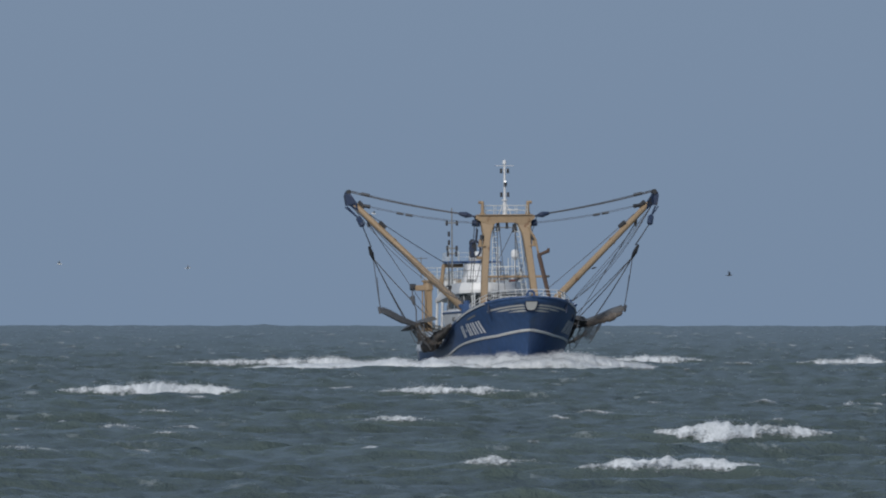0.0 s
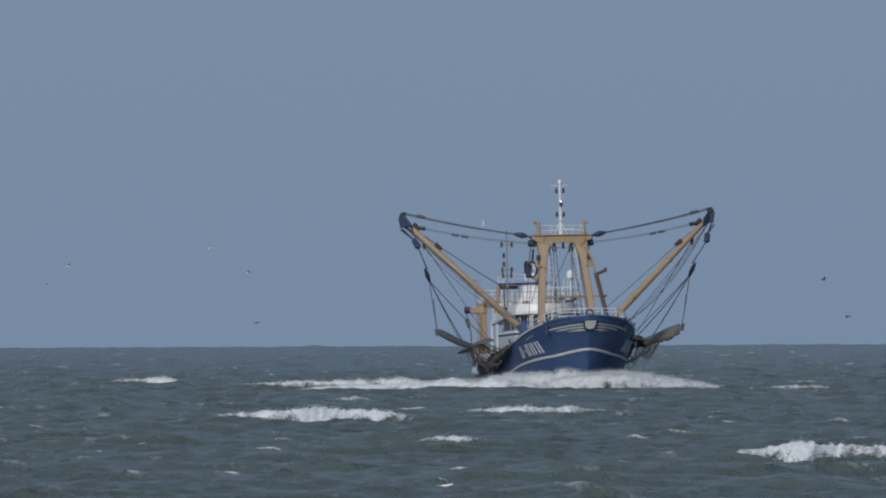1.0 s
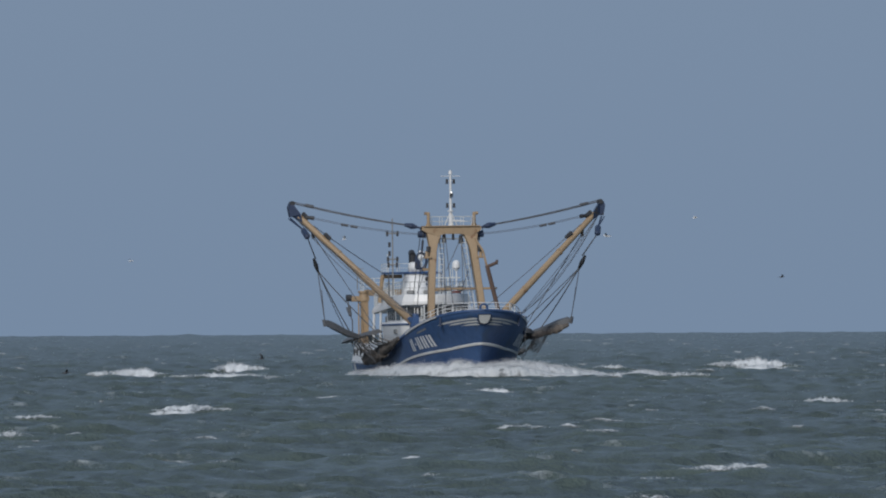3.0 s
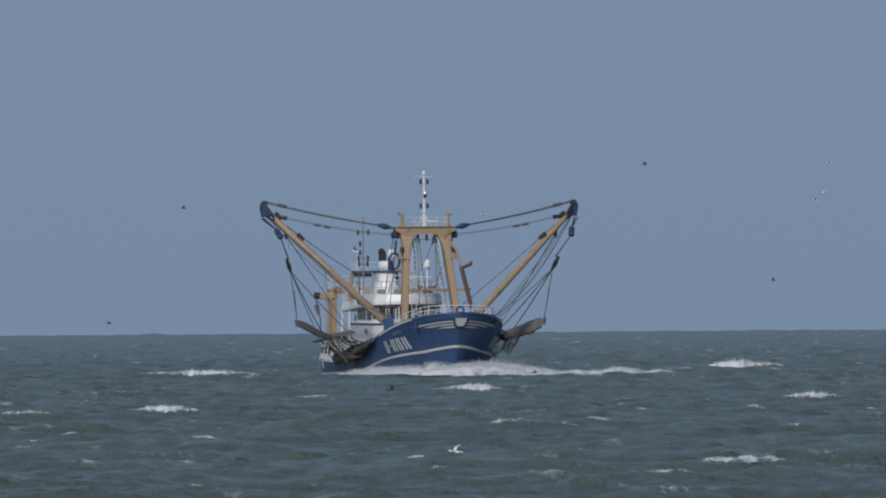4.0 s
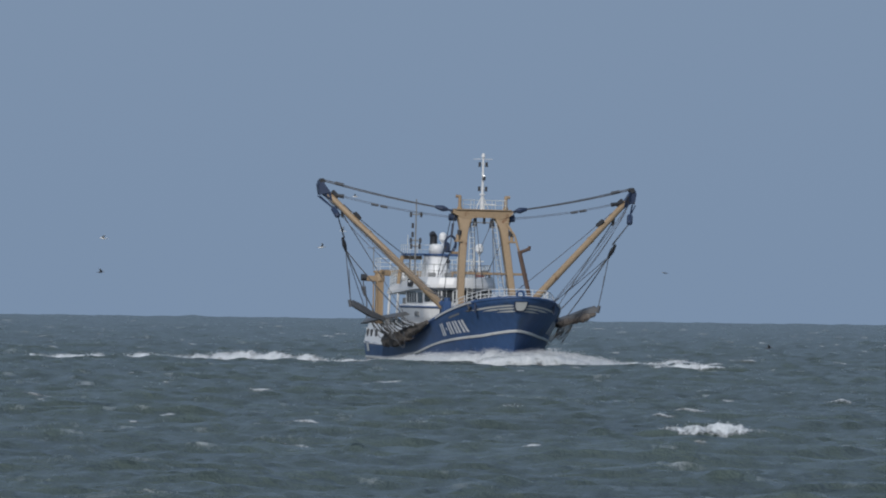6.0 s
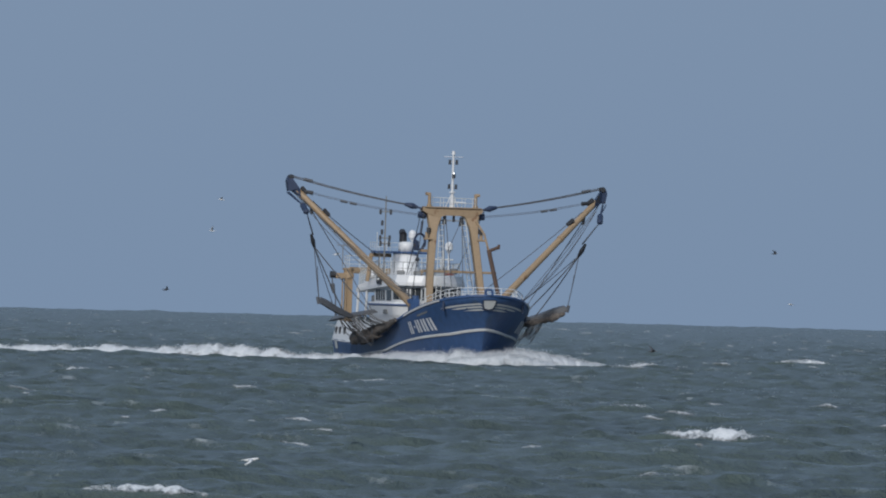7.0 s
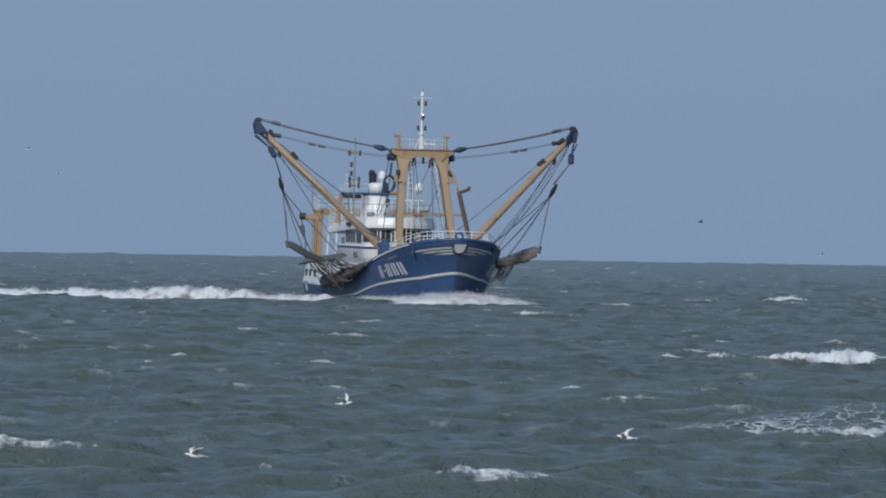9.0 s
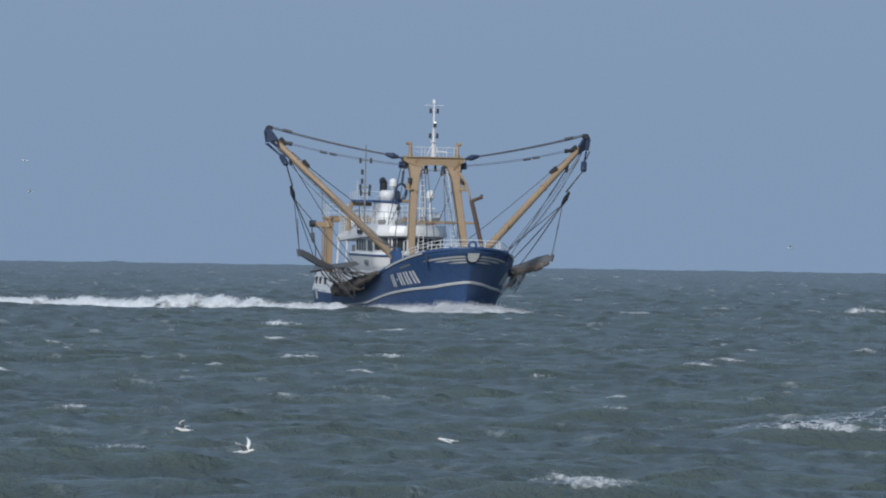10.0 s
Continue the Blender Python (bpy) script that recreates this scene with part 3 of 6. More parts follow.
def build_flecks():
    """Countless thin foam flecks on the crests, near and far, in one mesh."""
    r = np.random.default_rng(21)
    nu, nv, count = 20, 6, 260
    blocks, covers = [], []
    for i in range(count):
        y = 240 * (3200 / 240) ** (r.uniform() ** 0.55)
        h = float(half_spread(y)) * 0.98
        xs, ys = r.uniform(-h, h, 16), y + r.uniform(-6, 6, 16)
        k = int(surface(xs, ys).argmax())
        big = r.uniform() ** 2.2
        w = (0.45 + 2.2 * big) * float(np.interp(y, (250, 1000, 3200), (0.5, 1.3, 2.6)))
        co, cover = foam_patch(r, xs[k], ys[k], w, 0.12 + 0.2 * big, 0.02 + 0.05 * big, nu, nv)
        blocks.append(co.reshape(-1, 3))
        covers.append(cover.ravel())
    n = nu * nv
    base = np.arange(n).reshape(nu, nv)
    quads = np.stack([base[:-1, :-1], base[:-1, 1:], base[1:, 1:], base[1:, :-1]], -1).reshape(-1, 4)
    quads = np.concatenate([quads + n * i for i in range(count)])
    me = bpy.data.meshes.new("foam_flecks")
    me.from_pydata(np.concatenate(blocks).tolist(), [], quads.tolist())
    me.polygons.foreach_set("use_smooth", [True] * len(me.polygons))
    uv = me.uv_layers.new(name="cover")
    flat = np.zeros((quads.size, 2), np.float32)
    flat[:, 1] = np.concatenate(covers)[quads.ravel()]
    uv.data.foreach_set("uv", flat.ravel())
    me.materials.append(LACE)
    return tagged(new("foam_flecks", me), "small white foam flecks scattered over the waves", "foam", kind="stuff")


flecks = build_flecks()


def tube(bm, p, q, r, r2=None, n=8):
    """A capped round bar from p to q."""
    p, q = Vector(p), Vector(q)
    d = q - p
    m = Matrix.Translation((p + q) / 2) @ d.to_track_quat("Z", "Y").to_matrix().to_4x4()
    bmesh.ops.create_cone(bm, cap_ends=True, segments=n, radius1=r, radius2=r if r2 is None else r2, depth=d.length, matrix=m)
    return bm


def line(bm, points, r, n=6):
    """One bent tube through the points."""
    pts = [Vector(p) for p in points]
    rings = []
    for i, p in enumerate(pts):
        d = (pts[min(i + 1, len(pts) - 1)] - pts[max(i - 1, 0)]).normalized()
        u = d.cross(Vector((0, 0, 1)) if abs(d.z) < 0.9 else Vector((1, 0, 0))).normalized()
        w = d.cross(u)
        if rings and u.dot(last) < 0:
            u, w = -u, -w
        last = u
        rings.append([p + (u * math.cos(a) + w * math.sin(a)) * r for a in np.linspace(0, 2 * math.pi, n, endpoint=False)])
    loft(bm, rings)
    return bm


def sag(p, q, drop, steps=8):
    """Points of a line that hangs between p and q."""
    p, q = Vector(p), Vector(q)
    return [p.lerp(q, i / steps) - Vector((0, 0, drop * 4 * (i / steps) * (1 - i / steps))) for i in range(steps + 1)]


def box(bm, lo, hi, m=None, bevel=0.0):
    lo, hi = Vector(lo), Vector(hi)
    made = bmesh.ops.create_cube(bm, size=1, matrix=(m or Matrix()) @ Matrix.Translation((lo + hi) / 2) @ Matrix.Diagonal((*(hi - lo), 1)))
    if bevel:
        edges = {e for v in made["verts"] for e in v.link_edges}
        bmesh.ops.bevel(bm, geom=list(edges), offset=bevel, segments=2, affect="EDGES")
    return bm


def ball(bm, at, r, squash=(1, 1, 1), n=12):
    bmesh.ops.create_uvsphere(bm, u_segments=n, v_segments=max(6, n * 2 // 3), radius=r, matrix=Matrix.Translation(at) @ Matrix.Diagonal((*squash, 1)))
    return bm


def loft(bm, rings, cap=True, closed=True):
    """Skin over rings of points of equal count."""
    made = [[bm.verts.new(p) for p in ring] for ring in rings]
    n = len(made[0])
    for a, b in zip(made, made[1:]):
        for i in range(n if closed else n - 1):
            j = (i + 1) % n
            bm.faces.new((a[i], a[j], b[j], b[i]))
    if cap and closed:
        bm.faces.new(made[0][::-1])
        bm.faces.new(made[-1])
    return bm


def new_bm():
    return bmesh.new()


# ---- the trawler: x towards the bow, y to port, z up from the waterline ----
SHEER = ((-20, 1.32), (-8, 1.15), (-2, 1.4), (2, 1.95), (6, 2.75), (10, 3.3), (13.7, 4.0), (17, 4.65), (20.2, 5.2))
STRIPE = ((-20, 0.16), (-10, 0.14), (2, 0.7), (10, 1.55), (16, 2.15), (18.3, 2.6))


def along(table, x):
    return float(np.interp(x, [p[0] for p in table], [p[1] for p in table]))


def stem(z):
    """How far forward the bow reaches at a height."""
    return float(np.interp(z, (-2.5, 0, 1.5, 2.6, 4, 5.4), (15.2, 16.9, 17.6, 18.25, 19.2, 20.2)))


def half_beam(x, z):
    """Half the hull's breadth: a full, flared bow and a nearly square stern."""
    full = float(np.interp(z, (-2.5, -1, 0, 1.5, 3, 5.4), (2.6, 3.8, 4.15, 4.4, 4.75, 5.1)))
    end, start = stem(z), float(np.interp(z, (0, 5), (3.0, 6.0)))
    if x > start:
        f = min((x - start) / (end - start), 1.0)
        n = float(np.interp(z, (-1, 0, 2.5, 5.2), (2.7, 3.0, 3.5, 3.6)))
        full *= max(1 - f ** n, 0.0) ** float(np.interp(z, (0, 2.5, 5.2), (0.95, 0.82, 0.54)))
    if x < -12:
        full *= 1 - 0.07 * ((-12 - x) / 8) ** 2
    return full


def hull_point(x, z, side, out=0.0):
    """A point on the hull's skin, out metres proud of it."""
    y = half_beam(x, z)
    e = 0.03
    nx = -(half_beam(x + e, z) - half_beam(x - e, z)) / (2 * e)
    nz = -(half_beam(x, z + e) - half_beam(x, z - e)) / (2 * e)
    nrm = Vector((nx, 1, nz)).normalized()
    return Vector((x + nrm.x * out, side * (y + nrm.y * out), z + nrm.z * out))


def skin_patch(bm, x0, x1, z0, z1, side, out=0.02, nx=8, nz=2, ease=1.0):
    """A plate on the hull's skin; z0 and z1 are heights or functions of x."""
    rows = []
    for i in range(nx + 1):
        x = x1 - (x1 - x0) * (1 - i / nx) ** ease
        lo = z0(x) if callable(z0) else z0
        hi = z1(x) if callable(z1) else z1
        rows.append([hull_point(min(x, stem(lo + (hi - lo) * j / nz) - 0.004), lo + (hi - lo) * j / nz, side, out) for j in range(nz + 1)])
    loft(bm, rows, cap=False, closed=False)
    return bm


def build_hull(ship):
    bm = new_bm()
    rings = []
    ns, nl = 70, 16
    for i in range(ns + 1):
        s = i / ns
        s = 1 - (1 - s) ** 1.7
        x_top = -20 + 40.2 * s
        zt = along(SHEER, x_top)
        ring = []
        for j in range(nl + 1):
            z = -2.5 + (zt + 2.5) * j / nl
            x = -20 + (stem(z) + 20) * s
            ring.append((x, half_beam(x, z), z))
        rings.append([(x, -y, z) for x, y, z in ring[::-1]] + ring)
    loft(bm, rings, cap=False, closed=False)
    bm.faces.new([bm.verts.new(p) for p in rings[0]])
    bmesh.ops.remove_doubles(bm, verts=bm.verts, dist=0.004)
    bmesh.ops.recalc_face_normals(bm, faces=bm.faces)
    hull = part("hull", bm, HULL_BLUE, ship, "blue painted steel hull with a full flared bow", True)
    thick = hull.modifiers.new("plate", "SOLIDIFY")
    thick.thickness, thick.offset = 0.1, -1
    # rubbing strake along the whole side
    for side in (-1, 1):
        bm = new_bm()
        rows = []
        for i in range(91):
            x = -20 + 38.2 * (1 - (1 - i / 90) ** 2)
            z = along(STRIPE, x)
            x = min(x, stem(z) - 0.03)
            rows.append([hull_point(x, z - 0.08, side, 0.01), hull_point(x, z - 0.07, side, 0.07), hull_point(x, z + 0.07, side, 0.07), hull_point(x, z + 0.08, side, 0.01)])
        tip = stem(2.6)
        rows.append([(tip, 0, 2.52), (tip + 0.07, 0, 2.53), (tip + 0.07, 0, 2.67), (tip, 0, 2.68)])
        loft(bm, rows, cap=False, closed=False)
        part("rubbing_strake", bm, DULL_WHITE, hull, "white painted rubbing strake")
    # capping rail on the bulwark
    for side in (-1, 1):
        bm = new_bm()
        rows = []
        for i in range(71):
            x = -20 + 40.15 * (1 - (1 - i / 70) ** 1.7)
            z = along(SHEER, x)
            a = hull_point(x, z - 0.03, side, 0.05)
            y_in = side * max(abs(a.y) - 0.26, 0)
            rows.append([a, a + Vector((0, 0, 0.1)), Vector((a.x - 0.05, y_in, a.z + 0.1)), Vector((a.x - 0.05, y_in, a.z))])
        loft(bm, rows, closed=True)
        part("capping_rail", bm, HULL_BLUE, hull)
    # white edge line of the raised forecastle
    for side in (-1, 1):
        bm = new_bm()
        skin_patch(bm, 10.4, 17.2, lambda x: along(SHEER, x) - 0.03, lambda x: along(SHEER, x) + 0.1, side, 0.075, 24, 1)
        part("edge_band", bm, WHITE, hull, "white band under the rail")
    # three white whisker stripes each side of the bow badge
    for side in (-1, 1):
        for k, (x_end, drop) in enumerate(((16.6, 0.52), (17.5, 0.71), (18.3, 0.9))):
            bm = new_bm()
            lo = lambda x, d=drop: along(SHEER, x) - d - 0.055 * min(1, (x - x_end) * 1.6) - 0.02
            hi = lambda x, d=drop: along(SHEER, x) - d + 0.055 * min(1, (x - x_end) * 1.6) - 0.02
            skin_patch(bm, x_end, stem(4.45 - 0.2 * k) - 0.05, lo, hi, side, 0.02, 16, 1, 2.0)
            part("bow_stripe", bm, DULL_WHITE, hull, "white whisker stripe on the bow")
    # badge at the stem
    bm = new_bm()
    for w, h, z0 in ((0.82, 0.86, 4.42),):
        ring = [(-w * 0.5, h * 0.5), (w * 0.5, h * 0.5), (w * 0.5, 0.0), (w * 0.36, -h * 0.36), (0, -h * 0.5), (-w * 0.36, -h * 0.36), (-w * 0.5, 0.0)]
        rings = [[(stem(z0 + b) + o - 0.12 * abs(a), a * 1.25, z0 + b) for a, b in ring] for o in (-0.3, 0.13)]
        loft(bm, rings)
    part("bow_badge_frame", bm, DARK_BLUE, hull, "dark shield outline")
    bm = new_bm()
    ring = [(-0.35, 0.34), (0.35, 0.34), (0.32, 0.0), (0.22, -0.26), (0, -0.32), (-0.22, -0.26), (-0.32, 0.0)]
    loft(bm, [[(stem(4.45 + b) + o - 0.12 * abs(a), a * 1.3, 4.45 + b) for a, b in ring] for o in (0.0, 0.16)])
    part("bow_badge", bm, DULL_WHITE, hull, "pale shield badge on the stem")
    # registration mark on both bows: plain bars
    for side in (-1, 1):
        x = 11.05
        for w, dash in ((0.62, False), (0.3, True), (0.66, False), (0.66, False), (0.66, False)):
            bm = new_bm()
            mid = lambda q: 2.68 + 0.1 * (q - 13)
            if dash:
                skin_patch(bm, x + 0.04, x + w - 0.04, lambda q: mid(q) - 0.09, lambda q: mid(q) + 0.09, side, 0.02, 2, 1)
                part("registration_bar", bm, WHITE, hull)
            else:
                for a0, a1 in ((0.0, 0.36), (0.62, 1.0)):
                    skin_patch(bm, x + w * a0, x + w * a1, lambda q: mid(q) - 0.46, lambda q: mid(q) + 0.46, side, 0.02, 2, 2)
                part("registration_bar", bm, WHITE, hull, "white bar of the registration mark")
            x += (w + 0.14) * 1.2
        bm = new_bm()
        skin_patch(bm, 13.2, 15.0, lambda q: along(SHEER, q) - 0.52, lambda q: along(SHEER, q) - 0.4, side, 0.02, 6, 1)
        part("name_bar", bm, STEEL, hull, "faint lettering bar")
    # white stern bulwark with freeing slots
    for side in (-1, 1):
        bm = new_bm()
        rows = []
        for x, top in ((-19.95, 2.35), (-19.3, 2.85), (-16, 2.8), (-12.2, 2.75), (-6, 2.75), (0, 2.85), (3.2, 2.95)):
            y0, y1 = half_beam(x, 1.5) + 0.03, half_beam(x, 1.5) - 0.28
            z0 = along(SHEER, x) - 0.05
            rows.append([(x, side * y0, z0), (x, side * y1, top), (x, side * (y1 - 0.1), top), (x, side * (y0 - 0.1), z0)])
        loft(bm, rows)
        bulwark = part("stern_bulwark", bm, WHITE, ship, "white raised bulwark at the stern")
        for x in (-18.4, -16.4, -14.3):
            bm = new_bm()
            y = half_beam(x, 1.5)
            box(bm, (x - 0.22, min(side * (y - 0.02), side * (y - 0.22)), 1.75), (x + 0.22, max(side * (y - 0.02), side * (y - 0.22)), 2.35), bevel=0.06)
            part("freeing_port", bm, BLACK, bulwark, "dark oval slot")
        bm = new_bm()
        skin_patch(bm, -18.6, -17.4, 0.62, 1.22, side, 0.03, 2, 1)
        part("stern_mark", bm, DULL_WHITE, hull, "white plate of lettering")
        for x in (-13.2, -11.2, -9.2, -7.4):
            bm = new_bm()
            skin_patch(bm, x, x + 0.1, 0.35, 1.2, side, 0.06, 1, 2)
            part("fender_bar", bm, DARK_BLUE, hull)
    bm = new_bm()
    box(bm, (-20.05, -3.9, 1.5), (-19.9, 3.9, 2.4))
    part("transom_bulwark", bm, WHITE, ship)
    # decks
    bm = new_bm()
    rows = [[(x, -half_beam(x, 0.6) + 0.1, 0.55), (x, half_beam(x, 0.6) - 0.1, 0.55)] for x in np.linspace(-19.8, 9.0, 20)]
    loft(bm, rows, cap=False, closed=False)
    part("main_deck", bm, DECK, ship)
    bm = new_bm()
    rows = [[(x, -half_beam(x, along(SHEER, x) - 0.8) + 0.08, along(SHEER, x) - 0.8), (x, half_beam(x, along(SHEER, x) - 0.8) - 0.08, along(SHEER, x) - 0.8)]
            for x in np.linspace(9.0, stem(4.5) - 0.15, 16)]
    loft(bm, rows, cap=False, closed=False)
    part("forecastle_deck", bm, DECK, ship)
    bm = new_bm()
    loft(bm, [[(x, -half_beam(9.1, z) + 0.15, z) for x in (8.9, 9.02)] + [(x, half_beam(9.1, z) - 0.15, z) for x in (9.02, 8.9)] for z in (0.5, 1.5, 2.5)])
    part("forecastle_bulkhead", bm, WHITE, ship)
    # towing eye and mooring posts on the bow
    bm = new_bm()
    at = Vector((19.4, 0, 5.37))
    ring = [at + Vector((0, math.cos(a) * 0.28, math.sin(a) * 0.28)) for a in np.linspace(0, 2 * math.pi, 15)]
    line(bm, ring, 0.1)
    box(bm, (19.05, -0.5, 4.9), (19.75, 0.5, 5.13), bevel=0.04)
    part("bow_fairlead", bm, HULL_BLUE, ship, "blue ring fairlead on the stem head", True)
    for x, y in ((18.6, -1.5), (18.6, 1.5), (17.4, 3.1), (14, 4.1), (17.4, -3.1)):
        bm = new_bm()
        tube(bm, (x, y, along(SHEER, x) - 0.8), (x, y, along(SHEER, x) + 0.22), 0.1)
        tube(bm, (x, y, along(SHEER, x) + 0.2), (x, y, along(SHEER, x) + 0.28), 0.15)
        part("mooring_post", bm, DARK_BLUE, ship)
    return hull


def railing(name, ship, points, height, mids=2, post_gap=1.2, r=0.03, mat=DULL_WHITE, label=""):
    """A rail along points: bars and posts."""
    pts = [Vector(p) for p in points]
    up = Vector((0, 0, height))
    bm = new_bm()
    for k in range(1, mids + 2):
        line(bm, [p + up * (k / (mids + 1)) for p in pts], r if k == mids + 1 else r * 0.75, 6)
    for p, q in zip(pts, pts[1:]):
        n = max(1, round((q - p).length / post_gap))
        for i in range(n):
            a = p.lerp(q, i / n)
            tube(bm, a, a + up, r, n=6)
    tube(bm, pts[-1], pts[-1] + up, r, n=6)
    return part(name, bm, mat, ship, label)


def house_outline(front, back, half, inset=0.0, corner=1.5, n=7):
    """Plan of a deckhouse with a rounded front, from the port back corner round the bow side."""
    f, h, c = front - inset, half - inset, corner
    pts = [(back, h)]
    for i in range(n + 1):
        a = math.pi / 2 * (1 - i / n)
        pts.append((f - c + math.cos(a) * c, h - c + math.sin(a) * c))
    for i in range(n + 1):
        a = -math.pi / 2 * (i / n)
        pts.append((f - c + math.cos(a) * c, -h + c + math.sin(a) * c))
    return pts + [(back, -h)]


def build_superstructure(ship):
    # lower house with a swelling, rounded front
    bm = new_bm()
    loft(bm, [[(x, y, z) for x, y in house_outline(f, -12.2, h)] for f, h, z in ((-2.4, 2.7, 0.55), (-2.4, 2.7, 2.9), (-2.1, 2.8, 3.4), (-1.9, 2.88, 4.3), (-2.05, 2.8, 4.42))])
    house = part("deckhouse", bm, WHITE, ship, "white deckhouse with a rounded front")
    bm = new_bm()
    loft(bm, [[(x, y, z) for x, y in house_outline(f, -12.25, h)] for f, h, z in ((-1.9, 2.87, 4.12), (-1.85, 2.92, 4.17), (-1.85, 2.92, 4.27), (-1.9, 2.87, 4.3))])
    part("blue_band", bm, HULL_BLUE, house, "blue band round the house")
    bm = new_bm()
    loft(bm, [[(x, y, z) for x, y in house_outline(f, -12.25, h)] for f, h, z in ((-2.3, 2.74, 2.78), (-2.2, 2.84, 2.84), (-2.2, 2.84, 2.92), (-2.3, 2.74, 2.98))])
    part("ledge", bm, WHITE, house)
    bm = new_bm()
    box(bm, (-6.2, -2.93, 3.5), (-4.9, -2.78, 3.85), bevel=0.04)
    part("house_name_bar", bm, STEEL, house, "grey lettering bar")
    # wheelhouse with slanted windows
    outline = lambda f, h: house_outline(f, -11.0, h, corner=1.4)
    bm = new_bm()
    loft(bm, [[(x, y, z) for x, y in outline(f, h)] for f, h, z in ((-2.3, 2.62, 4.35), (-2.15, 2.67, 5.75))])
    wheel = part("wheelhouse", bm, WHITE, ship, "white wheelhouse with a band of dark windows")
    ring = [Vector((x, y, 0)) for x, y in outline(-2.23, 2.645)]
    runs = []
    for p, q in zip(ring, ring[1:]):
        runs.append((p, q))

    def pane(p, q, z0, z1, tip=0.0):
        d = (q - p).normalized()
        nrm = Vector((-d.y, d.x, 0))
        if nrm.dot((p + q) / 2 - Vector((-6, 0, 0))) < 0:
            nrm = -nrm
        bm = new_bm()
        verts = [p + Vector((0, 0, z0)), q + Vector((0, 0, z0)), q + Vector((0, 0, z1)) + nrm * 0.03, p + Vector((0, 0, z1)) + nrm * 0.03]
        loft(bm, [[v - nrm * 0.06 for v in verts], [v + nrm * 0.035 for v in verts]])
        bmesh.ops.recalc_face_normals(bm, faces=bm.faces)
        part("window_pane", bm, GLASS, wheel)

    # side windows: narrow ones aft, wider ones forward, the same on both sides
    for side in (-1, 1):
        x = -10.3
        for w, gap in ((0.52, 0.42), (0.52, 0.42), (0.52, 0.42), (0.52, 0.75), (1.7, 0.5)):
            pane(Vector((x, side * 2.65, 0)), Vector((x + w, side * 2.65, 0)), 4.55, 5.4)
            x += w + gap
    front = [r for r in runs if r[0].x > -3.7 and r[1].x > -3.7]
    for j, (p, q) in enumerate(front):
        n = max(1, round((q - p).length / 0.95))
        for i in range(n):
            rim = (0.3 if j % 3 == 0 else 0.0) if (q - p).length < 0.6 else 0.08
            a, b = p.lerp(q, (i + rim) / n), p.lerp(q, (i + 1 - 0.5 * rim) / n)
            pane(a, b, 4.65, 5.64)
    bm = new_bm()
    box(bm, (-13.4, -2.4, 2.9), (-12.15, -1.4, 4.9), bevel=0.03)
    part("side_door", bm, STEEL, house, "grey door beside the house")
    # roof: a wedge that is deeper towards the bow, with an overhang
    bm = new_bm()
    rows = []
    for x, h, z0, z1 in ((-17.6, 2.8, 5.15, 5.7), (-12, 2.88, 5.4, 6.2), (-7, 2.95, 5.6, 6.55), (-2.6, 2.8, 5.74, 6.6), (-1.8, 2.0, 5.77, 6.56), (-1.45, 0.9, 5.78, 6.54)):
        rows.append([(x, -h, z0), (x, h, z0), (x, h - 0.02, z0 + 0.25), (x - 0.1, h - 0.2, z1), (x - 0.1, -h + 0.2, z1), (x, -h + 0.02, z0 + 0.25)])
    loft(bm, rows)
    roof = part("wheelhouse_roof", bm, WHITE, ship, "white roof with a deep overhang")
    bm = new_bm()
    box(bm, (-8.6, -3.05, 5.82), (-7.0, -2.78, 6.42), bevel=0.03)
    part("side_light_box", bm, BLACK, roof, "black side light screen")
    bm = new_bm()
    ball(bm, (-7.6, -3.1, 6.2), 0.1)
    part("side_light", bm, WHITE, roof)
    for x, lean in ((-16.8, 0.5), (-13.6, 0.25)):
        bm = new_bm()
        tube(bm, (x - lean, -2.75, 2.9), (x, -2.72, 5.3), 0.1)
        part("roof_strut", bm, WHITE, ship)
        bm = new_bm()
        tube(bm, (x - lean, 2.75, 2.9), (x, 2.72, 5.3), 0.1)
        part("roof_strut", bm, WHITE, ship)
    bm = new_bm()
    box(bm, (-17.8, -3.0, 2.75), (-12.0, 3.0, 2.9))
    part("shelter_deck", bm, DULL_WHITE, ship)
    for side in (-1, 1):
        railing("roof_railing", ship, [(-17.4, side * 2.6, 5.7), (-12, side * 2.62, 6.2), (-7, side * 2.68, 6.55), (-3.4, side * 2.5, 6.65)], 0.95, 3, 0.9, 0.03)
    railing("roof_railing", ship, [(-4, -2.6, 6.65), (-3.0, -1.4, 6.62), (-3.0, 1.4, 6.62), (-4, 2.6, 6.65)], 0.95, 1, 0.9, 0.025, STEEL)
    # life raft drums and gear on the roof
    for x, y in ((-13.2, -2.3), (-12.2, -2.3), (-13.4, 2.2)):
        bm = new_bm()
        tube(bm, (x, y - 0.5, 6.55), (x, y + 0.5, 6.55), 0.33, n=14)
        part("life_raft_drum", bm, WHITE, ship, "white life raft drum", True)
    # funnel casing
    fx, fy = -10.5, -0.35
    bm = new_bm()
    n = 20
    ringat = lambda r, z, sx=1.15: [(fx + math.cos(a) * r * sx, fy + math.sin(a) * r, z) for a in np.linspace(0, 2 * math.pi, n, endpoint=False)]
    loft(bm, [ringat(1.28, 6.0), ringat(1.15, 7.0), ringat(0.96, 8.35)])
    funnel = part("funnel", bm, WHITE, ship, "white tapered funnel casing", True)
    bm = new_bm()
    loft(bm, [ringat(0.62, 8.4), ringat(0.6, 9.0), ringat(0.54, 9.15), ringat(0.3, 9.22)])
